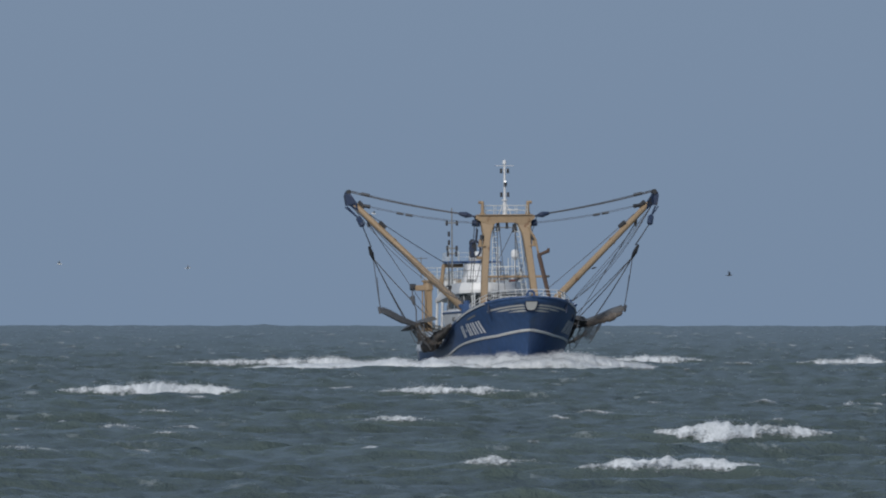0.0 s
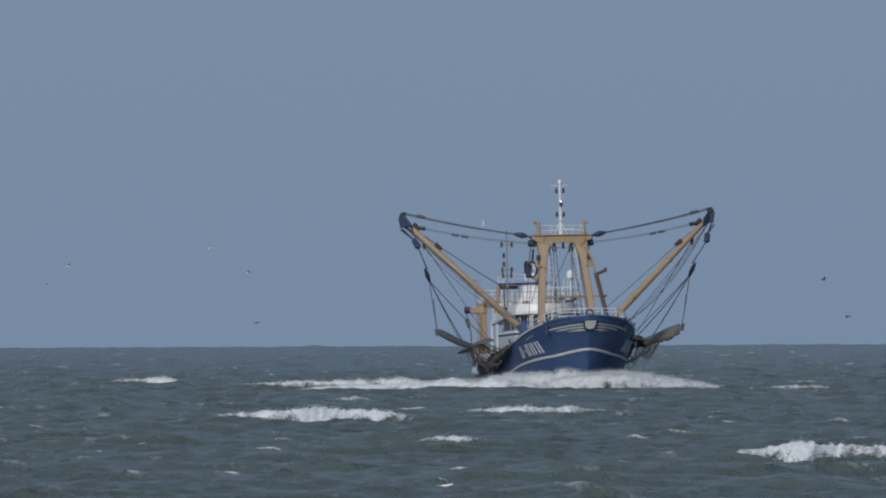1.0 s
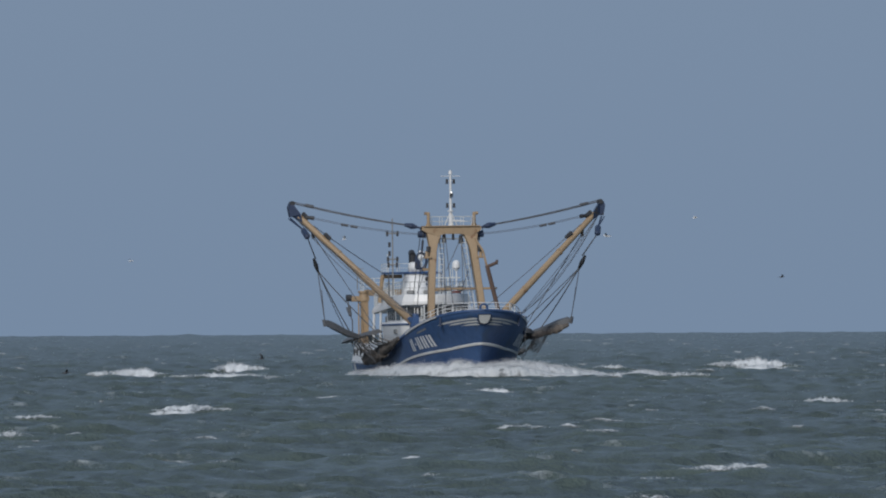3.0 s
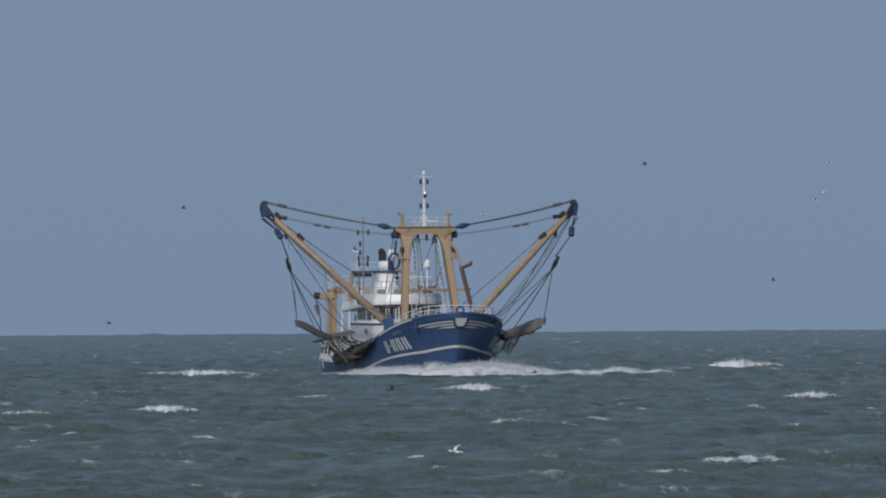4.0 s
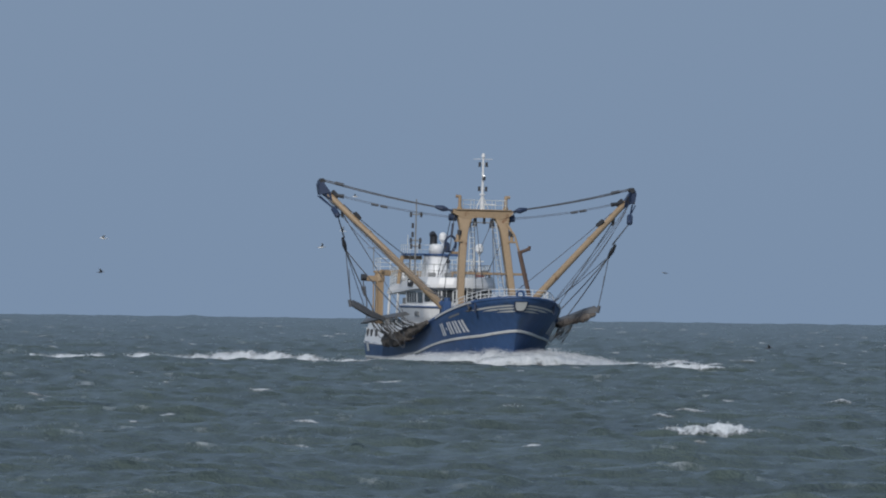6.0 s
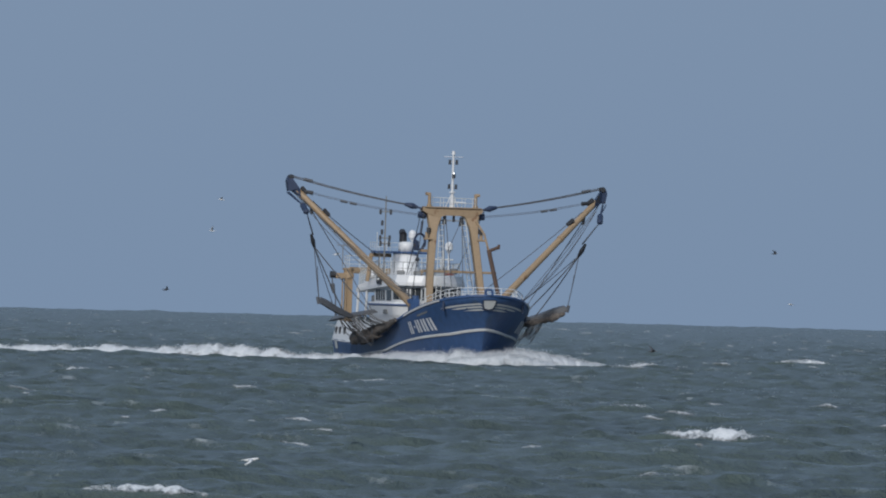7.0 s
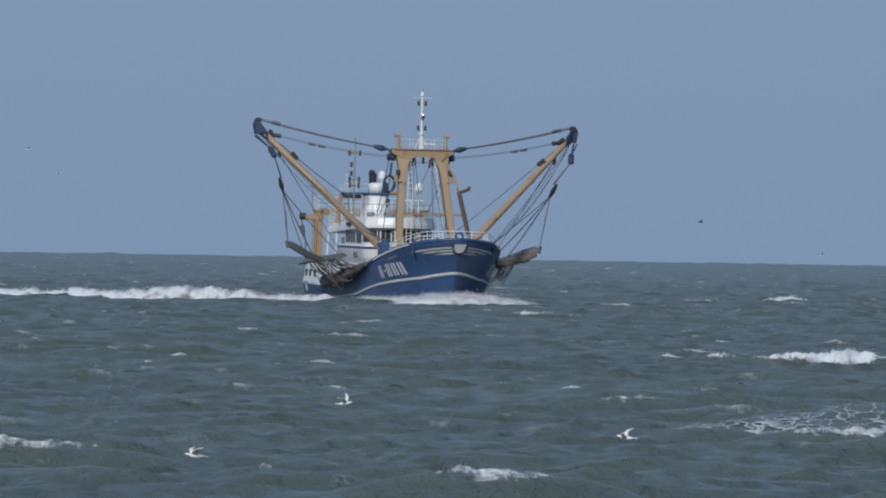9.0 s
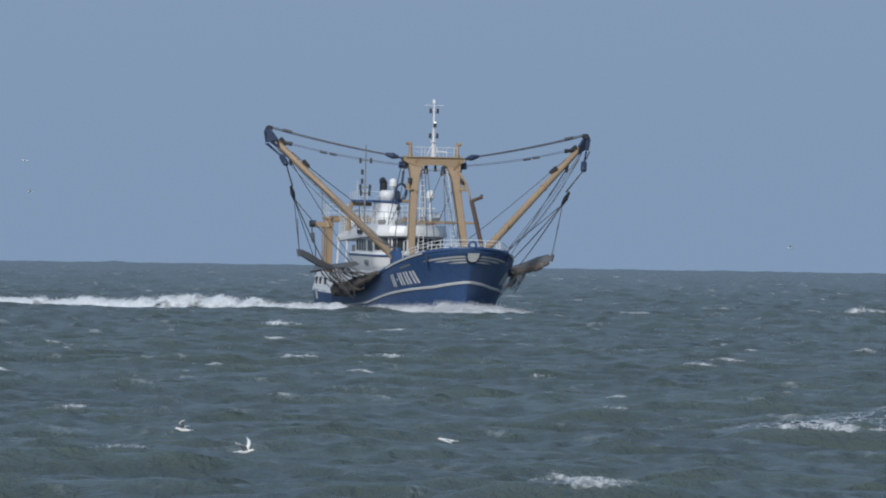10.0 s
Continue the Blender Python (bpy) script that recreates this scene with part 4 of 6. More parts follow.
    part("funnel_top", bm, WHITE, funnel, smooth=True)
    bm = new_bm()
    box(bm, (fx - 1.5, -2.9, 8.28), (fx + 0.1, 1.75, 8.44), bevel=0.05)
    loft(bm, [ringat(0.92, 8.27), ringat(1.1, 8.29), ringat(1.1, 8.43), ringat(0.6, 8.45)])
    part("funnel_platform", bm, HULL_BLUE, funnel, "blue edged platform round the funnel")
    bm = new_bm()
    tube(bm, (fx - 0.3, fy - 0.2, 9.1), (fx - 0.3, fy - 0.2, 9.8), 0.3, n=14)
    tube(bm, (fx - 0.3, fy - 0.2, 9.75), (fx - 0.75, fy - 0.2, 10.0), 0.3, 0.26, n=14)
    part("exhaust_pipe", bm, BLACK, funnel, "sooty black exhaust", True)
    for x, y, z, r in ((fx + 0.3, fy + 0.42, 9.85, 0.32), (-7.0, 2.36, 9.0, 0.33)):
        bm = new_bm()
        tube(bm, (x, y, z - 0.3), (x, y, z), r * 0.95, n=14)
        ball(bm, (x, y, z), r * 0.97)
        tube(bm, (x, y, z - 0.55), (x, y, z - 0.28), 0.1, r * 0.9)
        tube(bm, (x, y, 6.6), (x, y, z - 0.5), 0.06)
        part("radome", bm, WHITE, ship, "white satellite dome on a pole", True)
    bm = new_bm()
    line(bm, [(fx + 0.5, fy + 0.6, 7.4), (fx + 1.0, fy + 0.65, 7.4)], 0.14, 12)
    part("funnel_horn", bm, DARK_BLUE, funnel)
    bm = new_bm()
    line(bm, [(fx + 0.4, fy + 0.7, 7.85), (fx + 1.0, fy + 0.75, 7.85)], 0.17, 12)
    part("funnel_horn", bm, BLACK, funnel)
    for y in (-0.95, 0.35):
        bm = new_bm()
        box(bm, (fx + 0.75, y - 0.3, 6.62), (fx + 1.4, y + 0.3, 6.95), bevel=0.05)
        part("vent_box", bm, STEEL, ship)
    # ochre bracket that carries the platform
    bm = new_bm()
    box(bm, (-12.4, -2.9, 7.95), (-11.9, -1.2, 8.25), bevel=0.04)
    line(bm, [(-12.1, -2.8, 8.1), (-12.1, -3.05, 6.0)], 0.16)
    part("platform_bracket", bm, OCHRE, ship, "ochre steel bracket")
    for y in (-2.75, 1.5):
        bm = new_bm()
        tube(bm, (-9.2, y, 6.4), (-9.2, y, 8.35), 0.05)
        part("platform_stay", bm, WIRE, ship)
    railing("platform_railing", ship, [(-12.5, -2.8, 8.4), (-9.1, -2.8, 8.4), (-9.1, -1.0, 8.4)], 0.7, 1, 0.9, 0.02)
    # aerial mast abaft the wheelhouse
    bm = new_bm()
    tube(bm, (-7.5, -2.7, 6.4), (-7.5, -2.7, 12.7), 0.07, 0.05)
    aerial = part("aerial_mast", bm, STEEL, ship, "slim grey aerial mast with lamps")
    for z, w in ((11.5, 0.55), (9.45, 0.5), (9.0, 0.45)):
        bm = new_bm()
        tube(bm, (-7.5, -2.7 - w, z), (-7.5, -2.7 + w, z), 0.05)
        part("crossbar", bm, STEEL, aerial)
        for s in (-1, 1):
            bm = new_bm()
            tube(bm, (-7.5, -2.7 + s * w * 0.75, z - 0.22), (-7.5, -2.7 + s * w * 0.75, z + 0.2), 0.09)
            part("mast_lamp", bm, BLACK, aerial)
    for z, s in ((10.6, -1), (9.9, -1)):
        bm = new_bm()
        tube(bm, (-7.5, -2.95, z - 0.2), (-7.5, -2.95, z + 0.2), 0.1)
        part("mast_lamp", bm, BLACK, aerial)
    for x, y, z0, z1 in ((-12.4, -2.3, 8.4, 9.9), (-12.0, -1.6, 8.4, 9.3), (-6, 0.4, 6.6, 8.2), (-5.2, -1.3, 6.6, 8.0), (-5.4, 1.6, 6.6, 8.6), (-9, 2.4, 6.6, 8.9), (-8, 1.2, 6.6, 9.6)):
        bm = new_bm()
        tube(bm, (x, y, z0), (x, y, z1), 0.03)
        part("whip_aerial", bm, DULL_WHITE, ship)
    bm = new_bm()
    tube(bm, (-5.4, 0.4, 7.9), (-5.4, 2.4, 7.9), 0.05)
    tube(bm, (-5.4, 1.4, 6.6), (-5.4, 1.4, 7.9), 0.05)
    part("radar_scanner", bm, DULL_WHITE, ship, "white radar scanner bar")
    for y, z in ((1.2, 7.15), (2.2, 7.1)):
        bm = new_bm()
        box(bm, (-4.4, y - 0.25, z - 0.3), (-4.0, y + 0.25, z + 0.1), bevel=0.04)
        part("searchlight", bm, STEEL, ship)
    bm = new_bm()
    box(bm, (-4.6, 1.5, 6.66), (-4.0, 2.2, 6.85), bevel=0.04)
    part("roof_locker", bm, FLAG_RED, ship, "faded red locker")
    # aft gallows
    for side in (-1, 1):
        bm = new_bm()
        rows = [[(x, side * y, z) for x, y in ((-18.4 - w, 3.3 - w), (-18.4 + w, 3.3 - w), (-18.4 + w, 3.3 + w), (-18.4 - w, 3.3 + w))] for z, w in ((0.5, 0.3), (5.2, 0.24), (6.9, 0.3))]
        if side < 0:
            rows = [r[::-1] for r in rows]
        loft(bm, rows)
        gallows = part("gallows_post", bm, OCHRE, ship, "stout ochre gallows post at the stern")
        bm = new_bm()
        box(bm, (-18.75, min(side * 2.9, side * 4.35), 6.15), (-18.05, max(side * 2.9, side * 4.35), 6.6), bevel=0.06)
        part("gallows_arm", bm, OCHRE, gallows)
        bm = new_bm()
        tube(bm, (-18.4, side * 3.3, 6.2), (-18.4, side * 3.3, 6.95), 0.42, 0.36, 14)
        tube(bm, (-18.4, side * 3.3, 6.85), (-18.4, side * 3.3, 7.0), 0.5, 0.5, 14)
        for x, y in ((-18.0, 3.05), (-18.05, 3.5), (-18.3, 3.75)):
            tube(bm, (x, side * y, 1.0), (x - 0.05, side * y, 6.4), 0.06, n=6)
        part("gallows_drum", bm, OCHRE, gallows, "worn ochre drum on the post", True)
        bm = new_bm()
        tube(bm, (-18.4, side * 4.3, 6.45), (-18.4, side * 4.75, 6.45), 0.27, n=14)
        part("sheave", bm, BLACK, gallows)
        bm = new_bm()
        line(bm, [(-18.4, side * 4.6, 6.4), (-18.3, side * 4.55, 5.4), (-18.2, side * 4.3, 4.6), (-18.1, side * 4.3, 3.0)], 0.05)
        tube(bm, (-18.4, side * 4.58, 5.7), (-18.2, side * 4.45, 5.0), 0.2, 0.12)
        part("hanging_hook", bm, WIRE, gallows)
    bm = new_bm()
    box(bm, (-18.7, -3.3, 6.6), (-18.1, 3.3, 7.1), bevel=0.06)
    part("gallows_beam", bm, OCHRE, ship)
    railing("gallows_railing", ship, [(-18.9, -3.5, 7.0), (-17.2, -3.5, 7.0), (-17.2, -1, 7.0), (-17.2, 3.2, 7.0)], 1.0, 2, 0.8, 0.028, DULL_WHITE)
    railing("after_railing", ship, [(-17.4, -2.5, 5.7), (-15.2, -2.3, 5.9), (-12.2, -2.2, 6.15)], 1.5, 3, 0.55, 0.03)
    bm = new_bm()
    tube(bm, (-17.9, -3.9, 7.1), (-17.9, -3.9, 8.9), 0.04)
    tube(bm, (-17.9, -4.4, 8.8), (-17.9, -3.4, 8.8), 0.03)
    part("after_aerial", bm, STEEL, ship)
    # deck winch between house and bow
    bm = new_bm()
    tube(bm, (1.5, -2.2, 1.6), (1.5, 2.2, 1.6), 0.75, n=18)
    for y in (-2.3, 0, 2.3):
        tube(bm, (1.5, y - 0.06, 1.6), (1.5, y + 0.06, 1.6), 1.0, n=18)
    box(bm, (0.6, -2.4, 0.55), (2.4, 2.4, 1.0))
    part("trawl_winch", bm, STEEL, ship, "large steel trawl winch on deck")


def build_gantry(ship):
    for side in (-1, 1):
        bm = new_bm()
        rows = []
        for x, y, z, w, d in ((7.6, 2.25, 2.8, 0.27, 0.34), (6.3, 1.9, 7.1, 0.26, 0.34), (5.5, 1.63, 9.9, 0.28, 0.36), (5.3, 1.57, 10.5, 0.36, 0.38), (5.1, 1.5, 10.95, 0.48, 0.4), (4.9, 1.44, 11.5, 0.64, 0.42)):
            y = side * y
            ring = [(x - d, y - w, z), (x + d, y - w, z), (x + d, y + w, z), (x - d, y + w, z)]
            rows.append(ring)
        loft(bm, rows)
        bmesh.ops.bevel(bm, geom=list(bm.edges), offset=0.05, segments=1, affect="EDGES")
        leg = part("gantry_leg", bm, OCHRE, ship, "ochre box-section gantry leg raked aft")
        # rungs of the ladder on the inner face
        bm = new_bm()
        for i in range(16):
            f = i / 15
            x, y, z = 7.0 - 1.9 * f, side * (1.75 - 0.5 * f) - side * 0.2, 4.6 + 6.4 * f
            tube(bm, (x, y - side * 0.02, z), (x, y - side * 0.4, z), 0.025, n=6)
        for o in (0.02, 0.4):
            line(bm, [(7.0, side * (1.55 - o), 4.6), (5.1, side * (1.05 - o), 11.0)], 0.03)
        part("ladder", bm, DULL_WHITE, leg, "light ladder on the leg")
        # lamps and small platforms on the legs
        bm = new_bm()
        box(bm, (5.6, side * 2.1 - 0.3, 9.35), (6.2, side * 2.1 + 0.3, 9.5), bevel=0.03)
        tube(bm, (5.8, side * 2.15, 9.45), (5.8, side * 2.15, 9.95), 0.14)
        part("leg_bracket", bm, OCHRE, leg)
        bm = new_bm()
        tube(bm, (5.9, side * 2.05, 9.9), (5.9, side * 2.05, 10.3), 0.16)
        part("floodlight", bm, BLACK, leg)
    bm = new_bm()
    rows = [[(4.35, y, z0), (5.45, y, z0), (5.45, y, 11.86), (4.35, y, 11.86)] for y, z0 in ((-2.45, 11.6), (-2.1, 11.4), (-1.2, 11.1), (-0.7, 11.28), (0.7, 11.28), (1.2, 11.1), (2.0, 11.4), (2.3, 11.6))]
    loft(bm, rows)
    beam = part("gantry_beam", bm, OCHRE, ship, "ochre crosshead of the gantry")
    bm = new_bm()
    box(bm, (4.2, -2.3, 11.865), (5.6, 2.15, 11.94))
    part("top_plate", bm, OCHRE, beam)
    for side in (-1, 1):
        bm = new_bm()
        tube(bm, (4.8, side * 1.83, 11.9), (4.8, side * 1.83, 12.95), 0.13)
        tube(bm, (4.8, side * 1.75, 12.9), (4.8, side * 2.15, 12.92), 0.12)
        tube(bm, (4.8, side * 1.83, 11.9), (4.8, side * 1.83, 12.1), 0.2)
        part("gooseneck_vent", bm, OCHRE, beam, "worn gooseneck post")
    railing("top_railing", ship, [(5.5, -1.7, 11.9), (5.5, 1.7, 11.9), (4.3, 1.7, 11.9), (4.3, -1.7, 11.9), (5.5, -1.7, 11.9)], 0.75, 1, 0.85, 0.022)
    bm = new_bm()
    box(bm, (6.3, -1.9, 6.85), (6.6, 3.3, 7.03), bevel=0.03)
    part("cross_bar", bm, OCHRE, ship)
    # signal mast
    mx = 4.6
    bm = new_bm()
    tube(bm, (mx, 0, 11.9), (mx, 0, 12.7), 0.2, 0.14, 12)
    tube(bm, (mx, 0, 12.7), (mx, 0, 16.0), 0.11, 0.075, 12)
    tube(bm, (mx, 0, 16.0), (mx, 0, 16.3), 0.16, 0.12, 12)
    tube(bm, (mx, 0, 13.05), (mx, 0, 13.15), 0.24, 0.24, 12)
    for y in (-0.5, 0.5):
        tube(bm, (mx, y, 11.95), (mx, 0, 13.1), 0.035, n=6)
    tube(bm, (mx, 0.1, 12.35), (mx, 1.1, 12.3), 0.05, n=6)
    mast = part("signal_mast", bm, WHITE, ship, "white signal mast with black lamps", True)
    for z, w in ((15.85, 0.75), (15.5, 0.36), (13.6, 0.36)):
        bm = new_bm()
        tube(bm, (mx, -w, z), (mx, w, z), 0.025)
        part("yard", bm, WHITE, mast)
    for z in (15.45, 13.55):
        for y in (-0.27, 0.27):
            bm = new_bm()
            tube(bm, (mx, y, z - 0.17), (mx, y, z + 0.17), 0.1)
            tube(bm, (mx, y, z - 0.2), (mx, y, z - 0.15), 0.13)
            part("signal_lamp", bm, BLACK, mast)
    bm = new_bm()
    tube(bm, (mx + 0.2, 0.04, 14.2), (mx + 0.2, 0.04, 14.5), 0.13)
    part("lamp_housing", bm, BLACK, mast)
    bm = new_bm()
    ball(bm, (mx + 0.2, 0.04, 14.56), 0.045)
    part("masthead_light", bm, LAMP, mast, "lit white masthead light")
    # davit on the port side
    bm = new_bm()
    tube(bm, (9.0, 2.1, 8.7), (10.2, 3.05, 3.9), 0.17)
    tube(bm, (9.0, 2.05, 8.6), (9.0, 2.9, 8.95), 0.13)
    tube(bm, (9.0, 2.85, 8.8), (9.0, 2.9, 9.15), 0.11)
    part("davit", bm, RUST, ship, "rusty brown davit strut")
    bm = new_bm()
    line(bm, [(5.6, 1.75, 10.9), (7.2, 2.1, 9.9), (9.0, 2.1, 8.6)], 0.09)
    part("davit_stay", bm, OCHRE, ship)
    bm = new_bm()
    line(bm, [(6.5, 3.25, 6.95), (9.4, 2.5, 6.8)], 0.07)
    part("davit_brace", bm, OCHRE, ship)
    # falls, blocks and stays inside the gantry
    lines = (((5.0, -0.55, 11.3), (8.5, -0.4, 4.0)), ((5.0, 0.75, 11.2), (9.2, 0.2, 4.0)), ((5.0, 0.65, 11.2), (9.5, 1.2, 4.0)), ((5.0, -0.7, 11.3), (8, -1.0, 4.2)),
             ((5.0, 0.8, 11.2), (7.6, -0.9, 8.4)), ((5.0, 1.2, 11), (8.6, 1.6, 4.0)), ((5.0, -1.0, 11.2), (6.0, -0.8, 6.8)), ((5.4, -2.5, 11.9), (-2.5, -1.9, 6.6)), ((5.4, 2.5, 11.9), (-2.5, 1.9, 6.6)),
             ((5.4, -1.2, 11.6), (-6.5, -0.9, 6.7)), ((5.4, -2.3, 11.9), (2.0, -2.6, 3.0)), ((5.4, 2.0, 11.4), (2.5, 2.4, 2.4)))
    for p, q in lines:
        bm = new_bm()
        line(bm, sag(p, q, 0.05, 3), 0.03)
        part("stay_wire", bm, WIRE, ship)
    for x, y, z, r in ((5.0, -0.62, 10.95, 0.2), (5.0, 0.72, 10.85, 0.24), (5.0, 0.1, 11.15, 0.12)):
        bm = new_bm()
        tube(bm, (x, y, z - 0.35), (x, y, z + 0.3), r, r * 0.6, 10)
        part("pulley_block", bm, BLACK, ship, "dark pulley block")
    bm = new_bm()
    line(bm, [(5.0, -1.1, 10.9), (5.0, 0.6, 10.9)], 0.05)
    part("spreader", bm, STEEL, ship)
    # big hanging hook abaft the crosshead
    bm = new_bm()
    ring = [(4.2, -2.35 + 0.42 * math.cos(a), 9.2 + 0.62 * math.sin(a)) for a in np.linspace(0, 2 * math.pi, 15)]
    line(bm, ring, 0.1)
    tube(bm, (4.2, -2.3, 9.8), (4.2, -2.2, 10.8), 0.09)
    box(bm, (4.0, -2.85, 8.5), (4.4, -2.45, 9.3), bevel=0.08)
    part("lifting_hook", bm, DARK_BLUE, ship, "large dark blue lifting hook")
    bm = new_bm()
    box(bm, (4.1, -2.3, 8.4), (4.7, -1.5, 8.6), bevel=0.03)
    part("hook_shelf", bm, OCHRE, ship)


TIP = {-1: Vector((2.1, -12.3, 13.35)), 1: Vector((2.1, 12.45, 13.25))}


def build_boom(ship, side):
    root, tip = Vector((10.0, 2.3 if side > 0 else -3.85, 4.1)), TIP[side]
    d = (tip - root).normalized()
    bm = new_bm()
    tube(bm, root, tip - d * 0.9, 0.29, 0.23, 16)
    boom = part("boom", bm, OCHRE, ship, "long ochre outrigger boom", True)
    # head plate
    bm = new_bm()
    up = Vector((0, 0, 1))
    pts = [tip - d * 1.2 - up * 0.28, tip - d * 1.0 + up * 0.26, tip + up * 0.55, tip + Vector((0, side * 0.25, 0.52)), tip + Vector((0, side * 0.36, 0.2)), tip + Vector((0, side * 0.22, -0.6)), tip + Vector((0, -side * 0.08, -0.56))]
    loft(bm, [[p + Vector((o, 0, 0)) for p in pts] for o in (-0.33, 0.33)])
    bmesh.ops.recalc_face_normals(bm, faces=bm.faces)
    part("boom_head", bm, DARK_BLUE, boom, "dark blue head plate of the boom")
    bm = new_bm()
    tube(bm, tip + Vector((-0.42, 0, 0.5)), tip + Vector((0.42, 0, 0.5)), 0.2, n=14)
    part("head_sheave", bm, BLACK, boom)
    # pivot at the foot
    bm = new_bm()
    box(bm, root - Vector((0.45, 0.4, 1.0)), root + Vector((0.45, 0.4, 0.1)), bevel=0.08)
    part("boom_foot", bm, DARK_BLUE, ship, "blue pivot block of the boom")
    bm = new_bm()
    box(bm, (11.3, side * 4.15 - 0.35, 3.4), (12.2, side * 4.15 + 0.35, 4.75), bevel=0.1)
    tube(bm, (11.7, side * 4.1, 4.7), (11.7, side * 4.1, 5.0), 0.25)
    tube(bm, (11.7, side * 4.45, 4.4), (11.7, side * 4.65, 4.7), 0.18)
    part("fairlead_block", bm, HULL_BLUE, ship, "blue fairlead block on the rail")
    # bolts and collars on the boom
    for f in (0.3, 0.62):
        bm = new_bm()
        c = root.lerp(tip, f)
        tube(bm, c - d * 0.1, c + d * 0.1, 0.29, n=16)
        part("boom_collar", bm, OCHRE, boom)
    for f, w in ((0.72, 0.3), (0.9, 0.22)):
        bm = new_bm()
        c = root.lerp(tip, f) + Vector((0, -side * 0.1, 0.42))
        box(bm, -Vector((0.15, 0.35, 0.15)), Vector((0.15, 0.35, 0.15)), Matrix.Translation(c) @ Vector((0, side * d.y * side, d.z)).to_track_quat("Y", "Z").to_matrix().to_4x4(), 0.05)
        part("boom_block", bm, BLACK, boom)
    # topping lift: paired wires to the crosshead, with a block at each end
    head = Vector((4.8, 2.3 if side > 0 else -2.42, 11.78))
    far = tip + Vector((0, -side * 0.15, 0.55))
    w = (far - head).normalized()
    bm = new_bm()
    tube(bm, head, head + w * 0.35, 0.08)
    tube(bm, head + w * 0.35, head + w * 0.75, 0.12, 0.24, 10)
    tube(bm, head + w * 0.75, head + w * 1.35, 0.24, 0.12, 10)
    part("topping_block", bm, DARK_BLUE, ship, "dark blue topping lift block")
    for o in (-0.07, 0.0, 0.08):
        bm = new_bm()
        line(bm, sag(head + w * 1.2 + Vector((0, 0, o * 0.5)), far + Vector((0, 0, o)), 0.12, 6), 0.03)
        part("topping_wire", bm, WIRE, ship)
    bm = new_bm()
    tube(bm, far - w * 1.6, far - w * 0.9, 0.13)
    part("wire_socket", bm, WIRE, ship)
    # second, lower line
    low, end = head + Vector((0, -side * 0.05, -0.55)), root.lerp(tip, 0.895) + Vector((0, 0, 0.4))
    bm = new_bm()
    tube(bm, low + Vector((0, -side * 0.3, 0.0)), low + Vector((0, side * 0.3, 0.05)), 0.26, n=12)
    part("lower_block", bm, DARK_BLUE, ship)
    for o in (0.0, 0.1):
        bm = new_bm()
        line(bm, sag(low + Vector((0, side * 0.2, o)), end + Vector((0, 0, o)), 0.18, 8), 0.02)
        part("guy_wire", bm, WIRE, ship)
    for f in (0.58, 0.66):
        bm = new_bm()
        c = sag(low, end, 0.18, 50)[round(f * 50)]
        tube(bm, c - (end - low).normalized() * 0.28, c + (end - low).normalized() * 0.28, 0.1, n=8)
        part("turnbuckle", bm, WIRE, ship)
    bm = new_bm()
    tube(bm, end - (end - low).normalized() * 0.75, end - (end - low).normalized() * 0.1, 0.17, 0.12)
    part("end_block", bm, BLACK, ship)
    # hauling lines that run along the boom to the fairlead
    foot = Vector((11.7, side * 4.3, 4.9))
    for o, s in ((0.0, 0.15), (0.25, 0.35), (0.5, 0.6), (0.1, 0.95)):
        bm = new_bm()
        line(bm, sag(tip + Vector((0.1 + 3 * o, -side * (o + 0.25), -0.7 - o)), foot + Vector((0, side * o * 0.3, 0)), s, 8), 0.024)
        part("hauling_line", bm, WIRE, ship)
    bm = new_bm()
    line(bm, sag(root.lerp(tip, 0.82) + Vector((0, 0, 0.35)), Vector((3.0, 2.4, 5.0)) if side > 0 else Vector((-11.5, -2.6, 8.2)), 0.1, 4), 0.03)
    part("vang_wire", bm, WIRE, ship)


